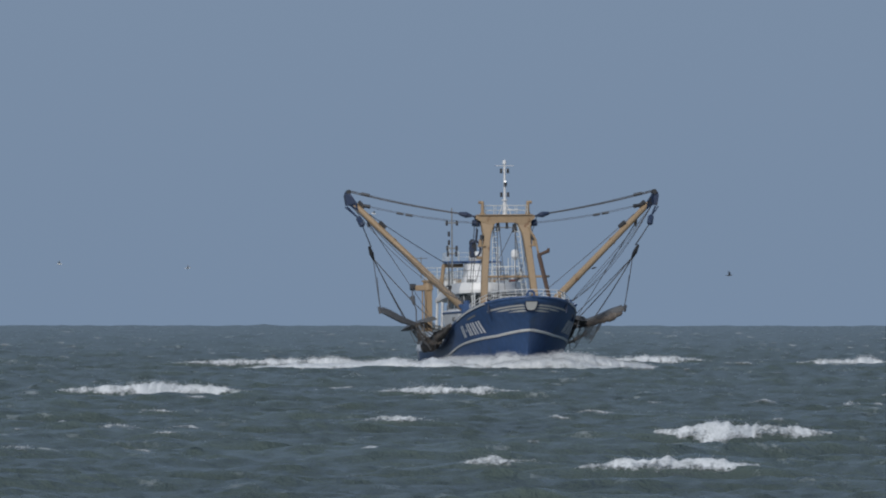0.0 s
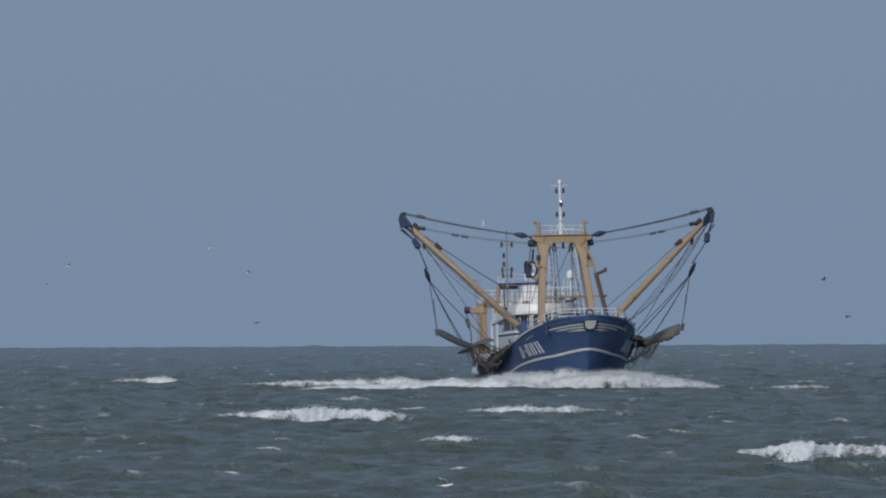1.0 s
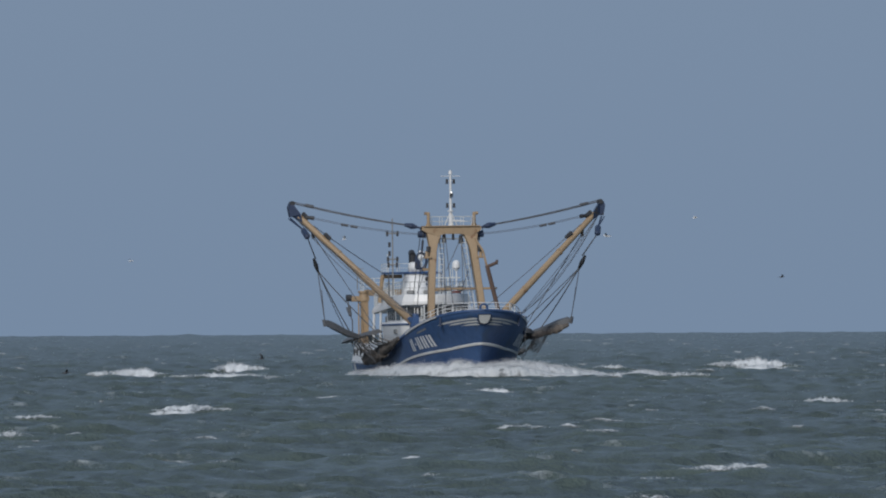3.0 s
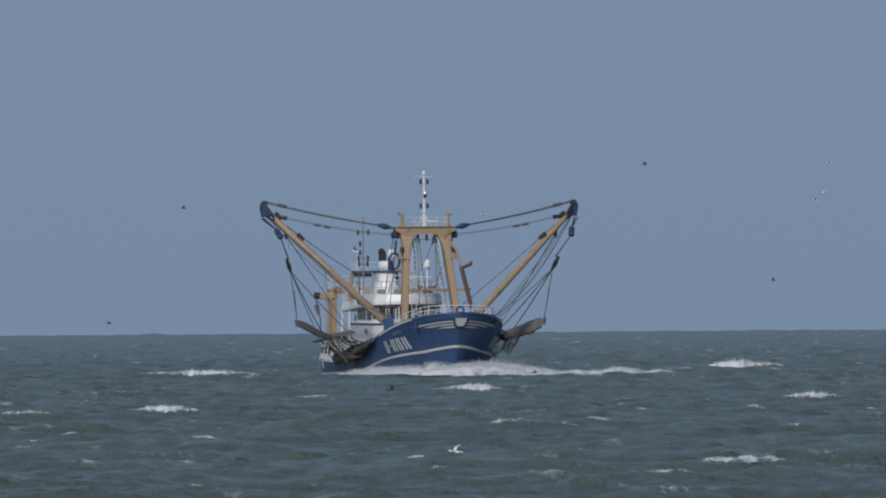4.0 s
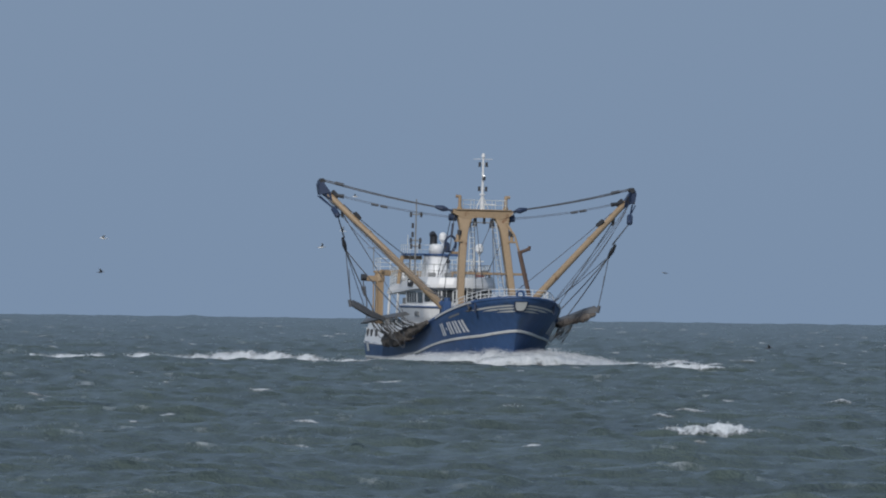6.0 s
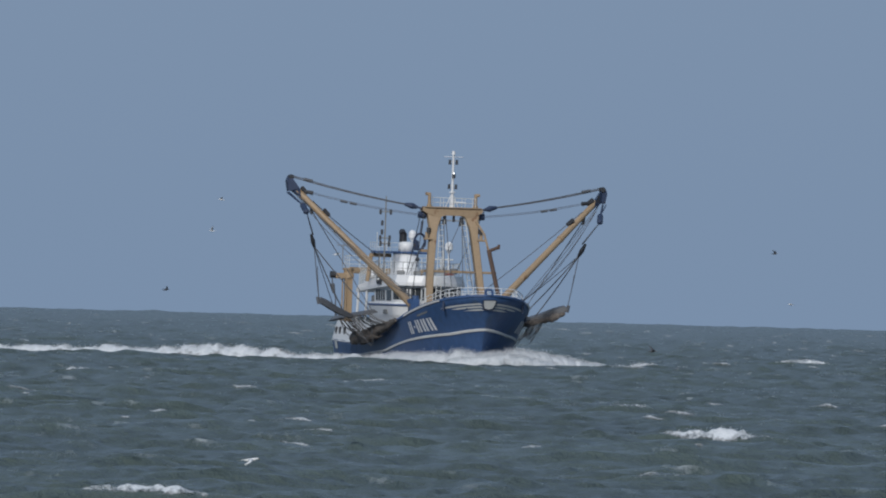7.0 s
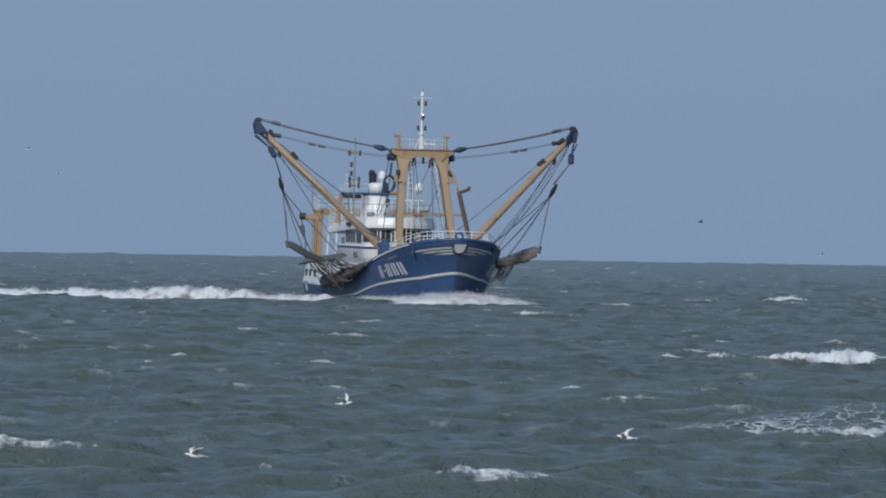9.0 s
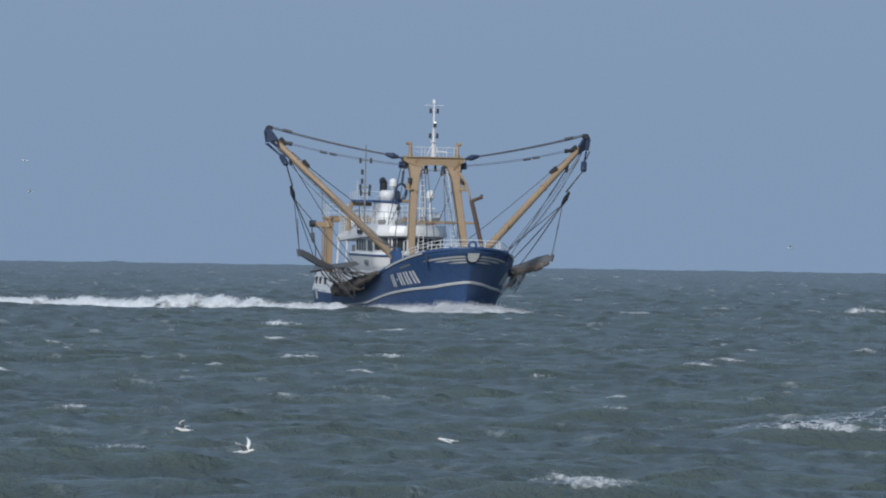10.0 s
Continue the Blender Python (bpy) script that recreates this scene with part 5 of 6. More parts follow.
def build_gear(side):
    """The trawl that hangs from a boom: wing with its nose, bridles, block and gathered net."""
    gear = new("beam_trawl")
    tip = TIP[side]
    knee = Vector((3.6, side * 10.7, 9.0))
    block = Vector((5.0, side * 11.72, 11.45))
    nose = Vector((2.7, side * 9.85, 4.35))
    inner = Vector((0.5, side * 6.75, 3.2))
    bm = new_bm()
    d = (block - tip).normalized()
    tube(bm, tip + Vector((0, side * 0.1, -0.7)), block - d * 0.45, 0.07)
    tube(bm, tip + Vector((0.2, side * 0.3, -0.7)), block - d * 0.45, 0.05)
    tube(bm, block - d * 0.6, block - d * 0.4, 0.14, 0.24, 10)
    tube(bm, block - d * 0.4, block + d * 0.5, 0.24, 0.24, 10)
    tube(bm, block + d * 0.5, block + d * 0.7, 0.24, 0.12, 10)
    part("hoist_block", bm, DARK_BLUE, gear, "heavy dark hoist block")
    for o in (-0.12, 0.12):
        bm = new_bm()
        line(bm, [block + d * 0.55, knee + Vector((o, 0, 0.45))], 0.04)
        part("hoist_wire", bm, WIRE, gear)
    bm = new_bm()
    e = (knee - block).normalized()
    tube(bm, knee - e * 0.55, knee + e * 0.1, 0.1, 0.19)
    tube(bm, knee + e * 0.1, knee + e * 0.75, 0.19, 0.09)
    part("swivel", bm, BLACK, gear, "dark swivel block")
    # fore-and-aft wing, its nose pointing outboard
    bm = new_bm()
    rows = []
    for f, drop, w, h in ((0, 0.0, 0.1, 0.14), (0.06, 0.02, 0.16, 0.28), (0.3, -0.28, 0.3, 0.33), (0.6, -0.72, 0.4, 0.3), (1.0, -1.1, 0.5, 0.2)):
        c = nose.lerp(Vector((inner.x, inner.y, nose.z)), f) + Vector((0, 0, drop))
        rows.append([(c.x - w, c.y, c.z - h), (c.x + w, c.y, c.z - h * 0.8), (c.x + w, c.y, c.z + h * 0.6), (c.x - w, c.y, c.z + h)])
    loft(bm, rows)
    bmesh.ops.recalc_face_normals(bm, faces=bm.faces)
    part("wing_nose", bm, WING, gear, "grey worn nose of the trawl wing")
    bm = new_bm()
    tube(bm, nose + Vector((0, 0, -0.25)), nose + Vector((0, side * 0.12, 0.3)), 0.14)
    part("nose_shackle", bm, WIRE, gear)
    bm = new_bm()
    rows = []
    for x, o, z in ((-8.0, 0.0, 2.98), (-7.6, 0.0, 3.05), (-4, 0.0, 3.25), (0.5, 0.0, 3.42), (4.0, -0.15, 3.6), (4.3, -0.15, 3.58)):
        y = 6.15 + o
        rows.append([(x, side * (y - 0.55), z + 0.02), (x, side * (y - 0.2), z + 0.24), (x, side * (y + 0.35), z + 0.14), (x, side * (y + 0.75), z - 0.22), (x, side * (y + 0.2), z - 0.2)])
    if side < 0:
        rows = [r[::-1] for r in rows]
    loft(bm, rows)
    bmesh.ops.recalc_face_normals(bm, faces=bm.faces)
    part("trawl_wing", bm, WING, gear, "long grey steel trawl wing")
    # bridles
    ends = (nose, Vector((1.2, side * 7.6, 3.6)), Vector((3.8, side * 6.1, 3.75)), Vector((-7.4, side * 6.3, 3.1)))
    for q, r in zip(ends, (0.035, 0.045, 0.045, 0.03)):
        bm = new_bm()
        line(bm, sag(knee + e * 0.6, q, 0.12, 5), r)
        part("bridle", bm, WIRE, gear)
    # lifting lines from the boom's bracket to the wing
    bracket = Vector((10.0, 2.3 if side > 0 else -3.85, 4.1)).lerp(tip, 0.83) + Vector((0, 0, -0.45))
    for o in (0.0, 0.14):
        bm = new_bm()
        line(bm, [bracket + Vector((o, 0, 0)), Vector((3.9, side * 5.9, 3.75))], 0.026)
        part("lifting_line", bm, WIRE, gear)
    bm = new_bm()
    tube(bm, bracket + Vector((0.07, 0, 0.35)), bracket + Vector((0.07, 0, -0.3)), 0.17, 0.1)
    part("bracket_block", bm, BLACK, gear)
    bm = new_bm()
    line(bm, sag(Vector((3.3, side * 10.2, 7.0)), nose, 0.15, 5), 0.028)
    part("chain", bm, WIRE, gear)
    bm = new_bm()
    slack = [Vector((2.5, side * (7.0 - 0.8 * math.sin(a) * 1.0), 3.0 - 2.0 * math.sin(a))) + Vector((0, -side * 1.3 * (a / math.pi), 0)) for a in np.linspace(0, math.pi, 9)]
    line(bm, slack, 0.03)
    part("slack_rope", bm, WIRE, gear)
    # net: straps from the wing to the gathered bag along the side
    r = np.random.default_rng(5 + side)
    bm = new_bm()
    rows = []
    nx, nv = 46, 12
    for i in range(nx + 1):
        x = -6.6 + 15.6 * i / nx
        f = i / nx
        base = 1.0 + 0.3 * f + 1.25 * max(0, f - 0.3) / 0.7
        mid = Vector((x, side * (5.2 - 0.15 * f), base + 0.5))
        ring = []
        fat = (0.1 + 0.5 * math.sin(math.pi * min(1, 0.28 + 0.7 * f)) ** 0.8) * (1 + 0.1 * r.standard_normal())
        for j in range(nv):
            a = 2 * math.pi * j / nv
            k = fat * (1 + 0.17 * r.standard_normal())
            ring.append((mid.x, mid.y + math.cos(a) * k * 0.62, mid.z + math.sin(a) * k * 0.85))
        rows.append(ring)
    loft(bm, rows)
    bmesh.ops.recalc_face_normals(bm, faces=bm.faces)
    part("net_bag", bm, NET, gear, "dark brown gathered net along the side", True)
    for i in range(15):
        f = (i + 0.5) / 15
        x = -7.6 + 11.6 * f + r.uniform(-0.05, 0.05)
        bm = new_bm()
        a = Vector((x, side * (6.05 + r.uniform(0.0, 0.25)), 2.95 + 0.65 * f))
        b = Vector((x + 1.0 + 2.6 * f + r.uniform(-0.1, 0.1), side * (5.35 + r.uniform(-0.15, 0.15)), 1.95 + 0.2 * f + 0.8 * max(0, f - 0.3) / 0.7 + r.uniform(-0.1, 0.1)))
        m = a.lerp(b, 0.5) + Vector((0, side * r.uniform(-0.1, 0.1), -0.12))
        line(bm, [a, m, b], r.uniform(0.032, 0.05), 6)
        part("net_strap", bm, STRAP, gear)
    # netting that hangs like a hammock from the wing to the bag
    curve = ((6.85, 3.0), (6.8, 2.55), (6.5, 1.95), (6.0, 1.5), (5.5, 1.3), (5.1, 1.35))
    hang = lambda x, y, z: Vector((x, side * y, z + 0.035 * (x + 7.5)))
    for x in np.linspace(-1.5, 4.2, 10):
        bm = new_bm()
        line(bm, [hang(x + 0.08 * k + r.uniform(-0.06, 0.06), y + r.uniform(-0.05, 0.05), z + r.uniform(-0.05, 0.05)) for k, (y, z) in enumerate(curve)], 0.022, 5)
        part("net_strand", bm, NET, gear)
    # slack net that drapes from the nose to the side
    for i in range(14 if side > 0 else 0):
        f = i / 13
        bm = new_bm()
        a = Vector((1.2 + 1.0 * f, 8.5 - 1.5 * f, 3.75 - 0.25 * f))
        q = Vector((2.6 + r.uniform(-0.4, 0.4), 7.0 - 0.6 * f, 1.8 + 0.6 * f + r.uniform(-0.3, 0.2)))
        line(bm, sag(a, q, 0.2 + 0.25 * r.uniform(0, 1), 7), r.uniform(0.016, 0.032), 5)
        part("net_fold", bm, NET, gear)
    for k in range(4 if side > 0 else 0):
        bm = new_bm()
        g = 0.2 + 0.2 * k
        line(bm, sag(Vector((1.6, 8.5 - 1.5 * g, 3.7 - 1.7 * g)), Vector((2.6, 6.6, 3.4 - 1.3 * g)), 0.15, 6), 0.018, 5)
        part("net_fold", bm, NET, gear)
    if side > 0:
        bm = new_bm()
        rows = []
        for i in range(25):
            f = i / 24
            c = nose.lerp(Vector((inner.x + 0.6, inner.y - 0.7, nose.z - 1.15)), 0.04 + 0.96 * f) + Vector((0.15, 0, -0.2 - 0.12 * math.sin(3 * f)))
            fat = (0.1 + 0.15 * math.sin(math.pi * min(1, 0.1 + f)) ** 0.8) * (1 + 0.16 * r.standard_normal() + 0.15 * math.sin(11 * f))
            rows.append([(c.x + math.sin(a) * fat, c.y, c.z - 0.1 + math.cos(a) * fat * (1 + 0.12 * r.standard_normal())) for a in np.linspace(0, 2 * math.pi, 10, endpoint=False)])
        loft(bm, rows)
        bmesh.ops.recalc_face_normals(bm, faces=bm.faces)
        part("net_roll", bm, NET, gear, "brown net rolled up along the wing nose", True)
    # tickler ropes that hang in loops
    for k in range(2):
        bm = new_bm()
        x = -5 + 5.2 * k
        line(bm, sag(Vector((x, side * 6.6, 3.0 + 0.05 * k)), Vector((x + 3.0, side * 5.6, 2.2)), 0.9 + 0.12 * k, 8), 0.035)
        part("hanging_rope", bm, WIRE, gear)
    tagged(gear, "beam trawl with grey wing and gathered brown net", "fishing gear", "trawls hung from the booms")
    return gear


trawler = tagged(new("fishing_trawler"), "blue-hulled beam trawler with ochre gantry and white wheelhouse under way", "fishing boat")
build_hull(trawler)
build_superstructure(trawler)
build_gantry(trawler)
for side in (-1, 1):
    build_boom(trawler, side)
# white rails round the forecastle
def bow_rail_points(inset):
    port = [(x, half_beam(x, along(SHEER, x)) - inset, along(SHEER, x)) for x in (13.0, 14.2, 15.4, 16.5, 17.5, 18.3)]
    return [(x, -y, z) for x, y, z in port] + [(18.75, -1.1, 4.93), (18.9, 0.0, 4.95), (18.75, 1.1, 4.93)] + port[::-1]


railing("forecastle_railing", trawler, bow_rail_points(0.45), 0.82, 2, 1.0, 0.03, WHITE, "white tubular railing round the forecastle")
for side in (-1, 1):
    bm = new_bm()
    line(bm, [(11.5, side * 3.6, 3.6), (11.5, side * 3.6, 5.5), (12.8, side * 3.6, 5.6), (12.8, side * 3.6, 3.9)], 0.06)
    part("rail_hoop", bm, DULL_WHITE, trawler)
railing("inner_railing", trawler, [(13.5, -2.2, 3.4), (13.5, -0.8, 3.4), (13.5, 0.8, 3.4), (13.5, 2.2, 3.4)], 1.9, 2, 0.7, 0.032, DULL_WHITE)
trawls = [build_gear(side) for side in (-1, 1)]


# ---- gulls: a body with bill and tail, and two wings that beat ----
GULLS = []


def gull_body(mat):
    bm = new_bm()
    rings = []
    for x, r, z in ((-0.34, 0.015, 0.02), (-0.2, 0.06, 0.0), (0.0, 0.085, 0.0), (0.14, 0.07, 0.015), (0.22, 0.05, 0.04), (0.29, 0.045, 0.05), (0.33, 0.015, 0.045)):
        rings.append([(x, math.cos(a) * r, z + math.sin(a) * r * 0.9) for a in np.linspace(0, 2 * math.pi, 10, endpoint=False)])
    return loft(bm, rings)


def gull_wing(side):
    bm = new_bm()
    front = ((0.11, 0.0), (0.15, 0.25), (0.1, 0.45), (-0.12, 0.68))
    back = ((-0.09, 0.0), (-0.05, 0.25), (-0.06, 0.42), (-0.15, 0.66))
    rows = []
    for (xf, y), (xb, y2) in zip(front, back):
        lift = 0.06 * math.sin(min(y / 0.45, 1) * math.pi * 0.6)
        rows.append([(xf, side * y, lift), ((xf + xb) / 2, side * (y + y2) / 2, lift + 0.02), (xb, side * y2, lift), ((xf + xb) / 2, side * (y + y2) / 2, lift - 0.01)])
    if side < 0:
        rows = [r[::-1] for r in rows]
    return loft(bm, rows)


def gull(colour, *seen):
    tone = {"grey": GULL_GREY, "white": GULL_WHITE, "dark": GULL_DARK}[colour]
    name = "gull" if colour != "dark" else "sea_bird"
    bird = new(name)
    size = 0.5 if seen[0][2] < 420 else 0.62 if seen[0][2] < 800 else 0.78
    bird.scale = (size, size, size)
    tagged(bird, {"grey": "grey-winged gull gliding over the sea", "white": "white gull flying low over the waves", "dark": "dark sea bird flying over the water"}[colour], "bird", "birds over the sea")
    body = part("body", gull_body(tone), GULL_WHITE if colour != "dark" else GULL_DARK, bird, smooth=True)
    bm = new_bm()
    tube(bm, (0.32, 0, 0.045), (0.39, 0, 0.035), 0.018, 0.006, 6)
    part("bill", bm, GULL_BILL, body)
    bm = new_bm()
    loft(bm, [[(-0.3, -0.03, 0.02), (-0.3, 0.03, 0.02), (-0.3, 0.03, 0.035), (-0.3, -0.03, 0.035)], [(-0.46, -0.08, 0.015), (-0.46, 0.08, 0.015), (-0.46, 0.08, 0.022), (-0.46, -0.08, 0.022)]])
    part("tail", bm, GULL_WHITE if colour != "dark" else GULL_DARK, body)
    wings = [part("wing", gull_wing(side), tone, bird, smooth=True) for side in (-1, 1)]
    GULLS.append((bird, wings, seen))


gull("grey", (6.5, -15.0, 1150, 14.2), (7.0, -18.2, 1150, 13.9), (7.5, -21.8, 1150, 13.3), (8.0, -25.4, 1150, 12.3), (8.5, -29.1, 1150, 12.5), (9.0, -31.3, 1150, 12.9), (9.5, -32.3, 1150, 13.2), (10.0, -31.7, 1150, 12.7))
gull("grey", (6.5, -16.0, 1150, 11.1), (7.0, -19.0, 1150, 11.0), (7.5, -22.0, 1150, 11.2), (8.0, -24.4, 1150, 10.9), (8.5, -26.8, 1150, 11.0), (9.0, -28.5, 1150, 10.8), (9.5, -30.2, 1150, 10.4), (10.0, -31.2, 1150, 9.8))
gull("dark", (6.5, -23.3, 1000, 6.3), (7.0, -20.1, 1000, 5.3), (7.5, -15.5, 1000, 3.6))
gull("white", (7.5, 0.6, 269, 0.9), (8.0, 1.9, 270, 0.9), (8.5, 1.6, 273, 0.9), (9.0, -0.4, 280, 0.9), (9.5, -1.4, 229, 0.9), (10.0, -2.1, 222, 0.9))
gull("white", (8.5, -2.8, 208, 0.9), (9.0, -2.8, 208, 0.9), (9.5, -3.2, 231, 0.9), (10.0, -3.6, 248, 0.9))
gull("white", (9.5, 2.2, 228, 0.9), (10.0, 1.6, 239, 0.9))
gull("dark", (0.0, 16.8, 1150, 8.1), (0.5, 18.8, 1150, 8.9), (1.0, 21.2, 1150, 9.4), (1.5, 23.1, 1150, 9.1), (2.0, 24.7, 1150, 9.1), (2.5, 26.0, 1150, 8.4))
gull("grey", (0.0, -36.2, 1250, 9.1), (0.5, -31.7, 1250, 9.6), (1.0, -38.6, 1250, 13.3), (1.5, -49.3, 1250, 11.8), (2.0, -45.2, 1250, 11.3), (2.5, -40.0, 1250, 10.7))
gull("dark", (1.0, -29.9, 1100, 5.6), (1.5, -35.2, 1100, 4.0), (2.0, -36.9, 1100, 4.9), (2.5, -27.0, 1100, 8.4))
gull("grey", (1.5, -23.6, 1250, 10.1), (2.0, -20.2, 1250, 10.9), (2.5, -17.2, 1250, 11.9))
gull("white", (2.0, 15.0, 1150, 12.7), (2.5, 17.8, 1150, 13.2))
gull("dark", (4.0, -27.9, 1100, 4.5), (4.5, -21.3, 1100, 4.1), (5.0, -15.8, 1100, 4.8))
gull("grey", (4.0, -4.7, 850, 9.3), (4.5, -5.6, 850, 9.6), (5.0, -8.3, 850, 8.1))
gull("dark", (4.0, 33.7, 1200, 8.2), (4.5, 32.2, 1200, 7.8), (5.0, 31.7, 1200, 7.3))
gull("dark", (4.0, 6.7, 760, 1.3), (4.5, 10.5, 760, 1.4), (5.0, 12.9, 760, 1.0))
gull("dark", (4.0, -1.8, 652, 0.9), (4.5, 2.0, 740, 1.5), (5.0, 4.3, 740, 1.5))
gull("dark", (6.5, 9.0, 800, 3.1), (7.0, 15.3, 800, 2.0), (7.5, 21.8, 800, 1.4))
gull("grey", (6.5, -6.4, 900, 8.4), (7.0, -5.8, 900, 8.1), (7.5, -6.3, 900, 7.5))
gull("grey", (6.5, 36.0, 1150, 6.5), (7.0, 34.7, 1150, 5.6), (7.5, 34.4, 1150, 4.9))
gull("grey", (9.5, 41.5, 1200, 4.1), (10.0, 40.9, 1200, 5.7))
gull("white", (4.5, -3.0, 315, 0.9), (5.0, -3.4, 305, 0.9))
gull("grey", (0.0, -49.1, 1250, 9.5), (0.5, -51.2, 1250, 9.5))
gull("dark", (0.5, 25.7, 1200, 5.0), (1.0, 24.4, 1200, 6.1))
gull("white", (0.5, -3.1, 290, 0.9), (1.0, -3.5, 293, 0.9), (1.5, -3.2, 325, 0.9))
gull("grey", (1.0, -50.8, 1200, 11.2), (1.5, -54.3, 1200, 7.7), (2.0, -54.3, 1200, 4.8))


def gull_rows(seen):
    """The bird flies in before and out after the moments at which it is placed, on a strong wind."""
    pts = [(t, Vector(p)) for t, *p in seen]
    speed = 34.0
    go_in = (pts[1][1] - pts[0][1]) / (pts[1][0] - pts[0][0])
    go_out = (pts[-1][1] - pts[-2][1]) / (pts[-1][0] - pts[-2][0])
    sign_in, sign_out = (1 if go_in.x > 0 else -1), (1 if go_out.x > 0 else -1)
    if pts[0][0] > 0:
        back = pts[0][0]
        pts.insert(0, (0.0, pts[0][1] + Vector((-sign_in * speed * back, 0.5 * back, 3.0 * back))))
    if pts[-1][0] < 10:
        on = 10 - pts[-1][0]
        pts.append((10.0, pts[-1][1] + Vector((sign_out * speed * on, 0.5 * on, 3.0 * on))))
    rows = []
    turn = 0.0 if (pts[-1][1] - pts[0][1]).x > 0 else 180.0
    for i, (t, p) in enumerate(pts):
        rows.append((t, pose(*p, 14 * math.sin(1.7 * t + p.x), -4, turn + 20 * math.sin(0.9 * t + p.y))))
    return rows


def wing_rows(side, phase):
    rows = []
    for i in range(51):
        t = i * 0.2
        beat = 14 + 34 * math.sin(7.3 * t + phase) * (0.55 + 0.45 * math.sin(0.8 * t + phase * 2))
        rows.append((t, pose(0, side * 0.05, 0.04, side * beat, 0, 0)))
    return rows


# ---- foam thrown up by the bow, and the wave that runs out from the side ----
def ridge(seed, path, mat=SPRAY):
    """Foam along a path of (x, y, height, breadth) points."""
    r = np.random.default_rng(seed)
    n, nv = 30 * (len(path) - 1), 18
    s = np.linspace(0, len(path) - 1, n + 1)
    cols = [np.interp(s, range(len(path)), [p[k] for p in path]) for k in range(4)]
    m = n + 1
    k = len(path)
    rough = 1.0 if mat is FOAM else 0.5
    wob = 1 + rough * (0.22 * soft_noise(r, m, 1, 2 * k, 1)[:, 0] + 0.13 * soft_noise(r, m, 1, 5 * k, 1)[:, 0])
    teeth = np.abs(soft_noise(r, m, 1, 9 * k, 1)) + 0.8 * np.abs(soft_noise(r, m, 1, 15 * k, 1))
    lump = 1 + 0.05 * soft_noise(r, m, nv, 6 * k, 4) + 0.03 * soft_noise(r, m, nv, 14 * k, 8)
    fringe = 0.2 * soft_noise(r, m, nv, 7 * k, 12) + 0.22 * soft_noise(r, m, nv, 3 * k, 4)
    a = np.linspace(0, math.pi, nv)[None, :]
    co = np.zeros((m, nv, 3))
    way_x, way_y = np.gradient(cols[0]), np.gradient(cols[1])
    way = np.hypot(way_x, way_y)
    smooth = np.ones(15) / 15
    across_x, across_y = [np.convolve(np.pad(q / way, 7, "edge"), smooth, "valid")[:, None] for q in (way_y, -way_x)]
    co[..., 0] = cols[0][:, None] - across_x * np.cos(a) * cols[3][:, None] * lump + 0.1 * soft_noise(r, m, nv, 20, 6)
    co[..., 1] = cols[1][:, None] - across_y * np.cos(a) * cols[3][:, None] * lump
    co[..., 2] = np.sin(a) ** 0.85 * (cols[2] * wob)[:, None] * (lump + 0.2 * rough ** 1.5 * teeth * np.sin(a) ** 10) - 0.25 - 0.5 * (1 - np.sin(a)) ** 3
    ends = np.clip(np.minimum(s, len(path) - 1 - s) * 1.6 + 0.1, 0, 1)[:, None]
    foam = grid_mesh("foam", co, n + 1, nv, mat, cover=ends * (0.3 + 0.66 * np.sin(a) - 0.25 * np.sin(a) ** 14 + fringe))
    weight = np.clip(cols[2] * wob * ends[:, 0], 0.01, None) ** 1.5
    pick = r.choice(m, int(700 * len(path)), p=weight / weight.sum())
    fly = np.abs(r.normal(0, 1, len(pick))) * 0.13 * cols[2][pick]
    drops = np.stack([cols[0][pick] + r.normal(0, 0.4, len(pick)), cols[1][pick] + r.normal(0, 0.35, len(pick)) * cols[3][pick],
                      (cols[2] * wob)[pick] * r.uniform(0.8, 1.05, len(pick)) - 0.25 + fly], -1)
    return foam, spray_mesh(r, drops, 0.022 * r.uniform(0.4, 1.1, len(pick)))


def ship_foam(name, seed, path, label):
    foam, drops = ridge(seed, path, SPRAY if name == "bow_wave" else FOAM)
    wave = tagged(new(name, foam), label, "bow wave", "foam round the trawler")
    spray = tagged(new("spray", drops), "white drops thrown up over the foam", kind="stuff")
    spray.parent = wave
    return wave


bow_waves = [
    ship_foam("bow_wave", 1, [(17.8, 0.4, 1.0, 0.9), (16.8, -1.8, 1.2, 1.0), (14.7, -3.8, 1.1, 1.1), (11.5, -4.7, 1.0, 1.0), (7.5, -5.2, 0.85, 0.9), (3, -5.5, 0.75, 0.8), (-4, -5.6, 0.6, 0.8), (-12, -5.6, 0.45, 0.8)], "white foam thrown up by the starboard bow"),
    ship_foam("bow_wave", 2, [(18.0, -0.6, 1.0, 0.9), (17.9, 1.8, 1.25, 1.0), (17.3, 4.2, 1.15, 1.1), (16.6, 6.2, 0.9, 1.1), (16, 8.0, 0.65, 1.0), (15, 9.8, 0.4, 0.9), (14, 11.5, 0.15, 0.8)], "white foam thrown up by the port bow"),
    ship_foam("bow_wave", 3, [(18.0, -3.4, 0.5, 0.8), (19.0, -1.2, 0.95, 0.9), (19.3, 0.8, 1.1, 0.9), (19.0, 3.0, 0.95, 0.9), (18.2, 5.6, 0.5, 0.9), (17.4, 8.5, 0.3, 0.8)], "white foam heaped before the stem"),
]
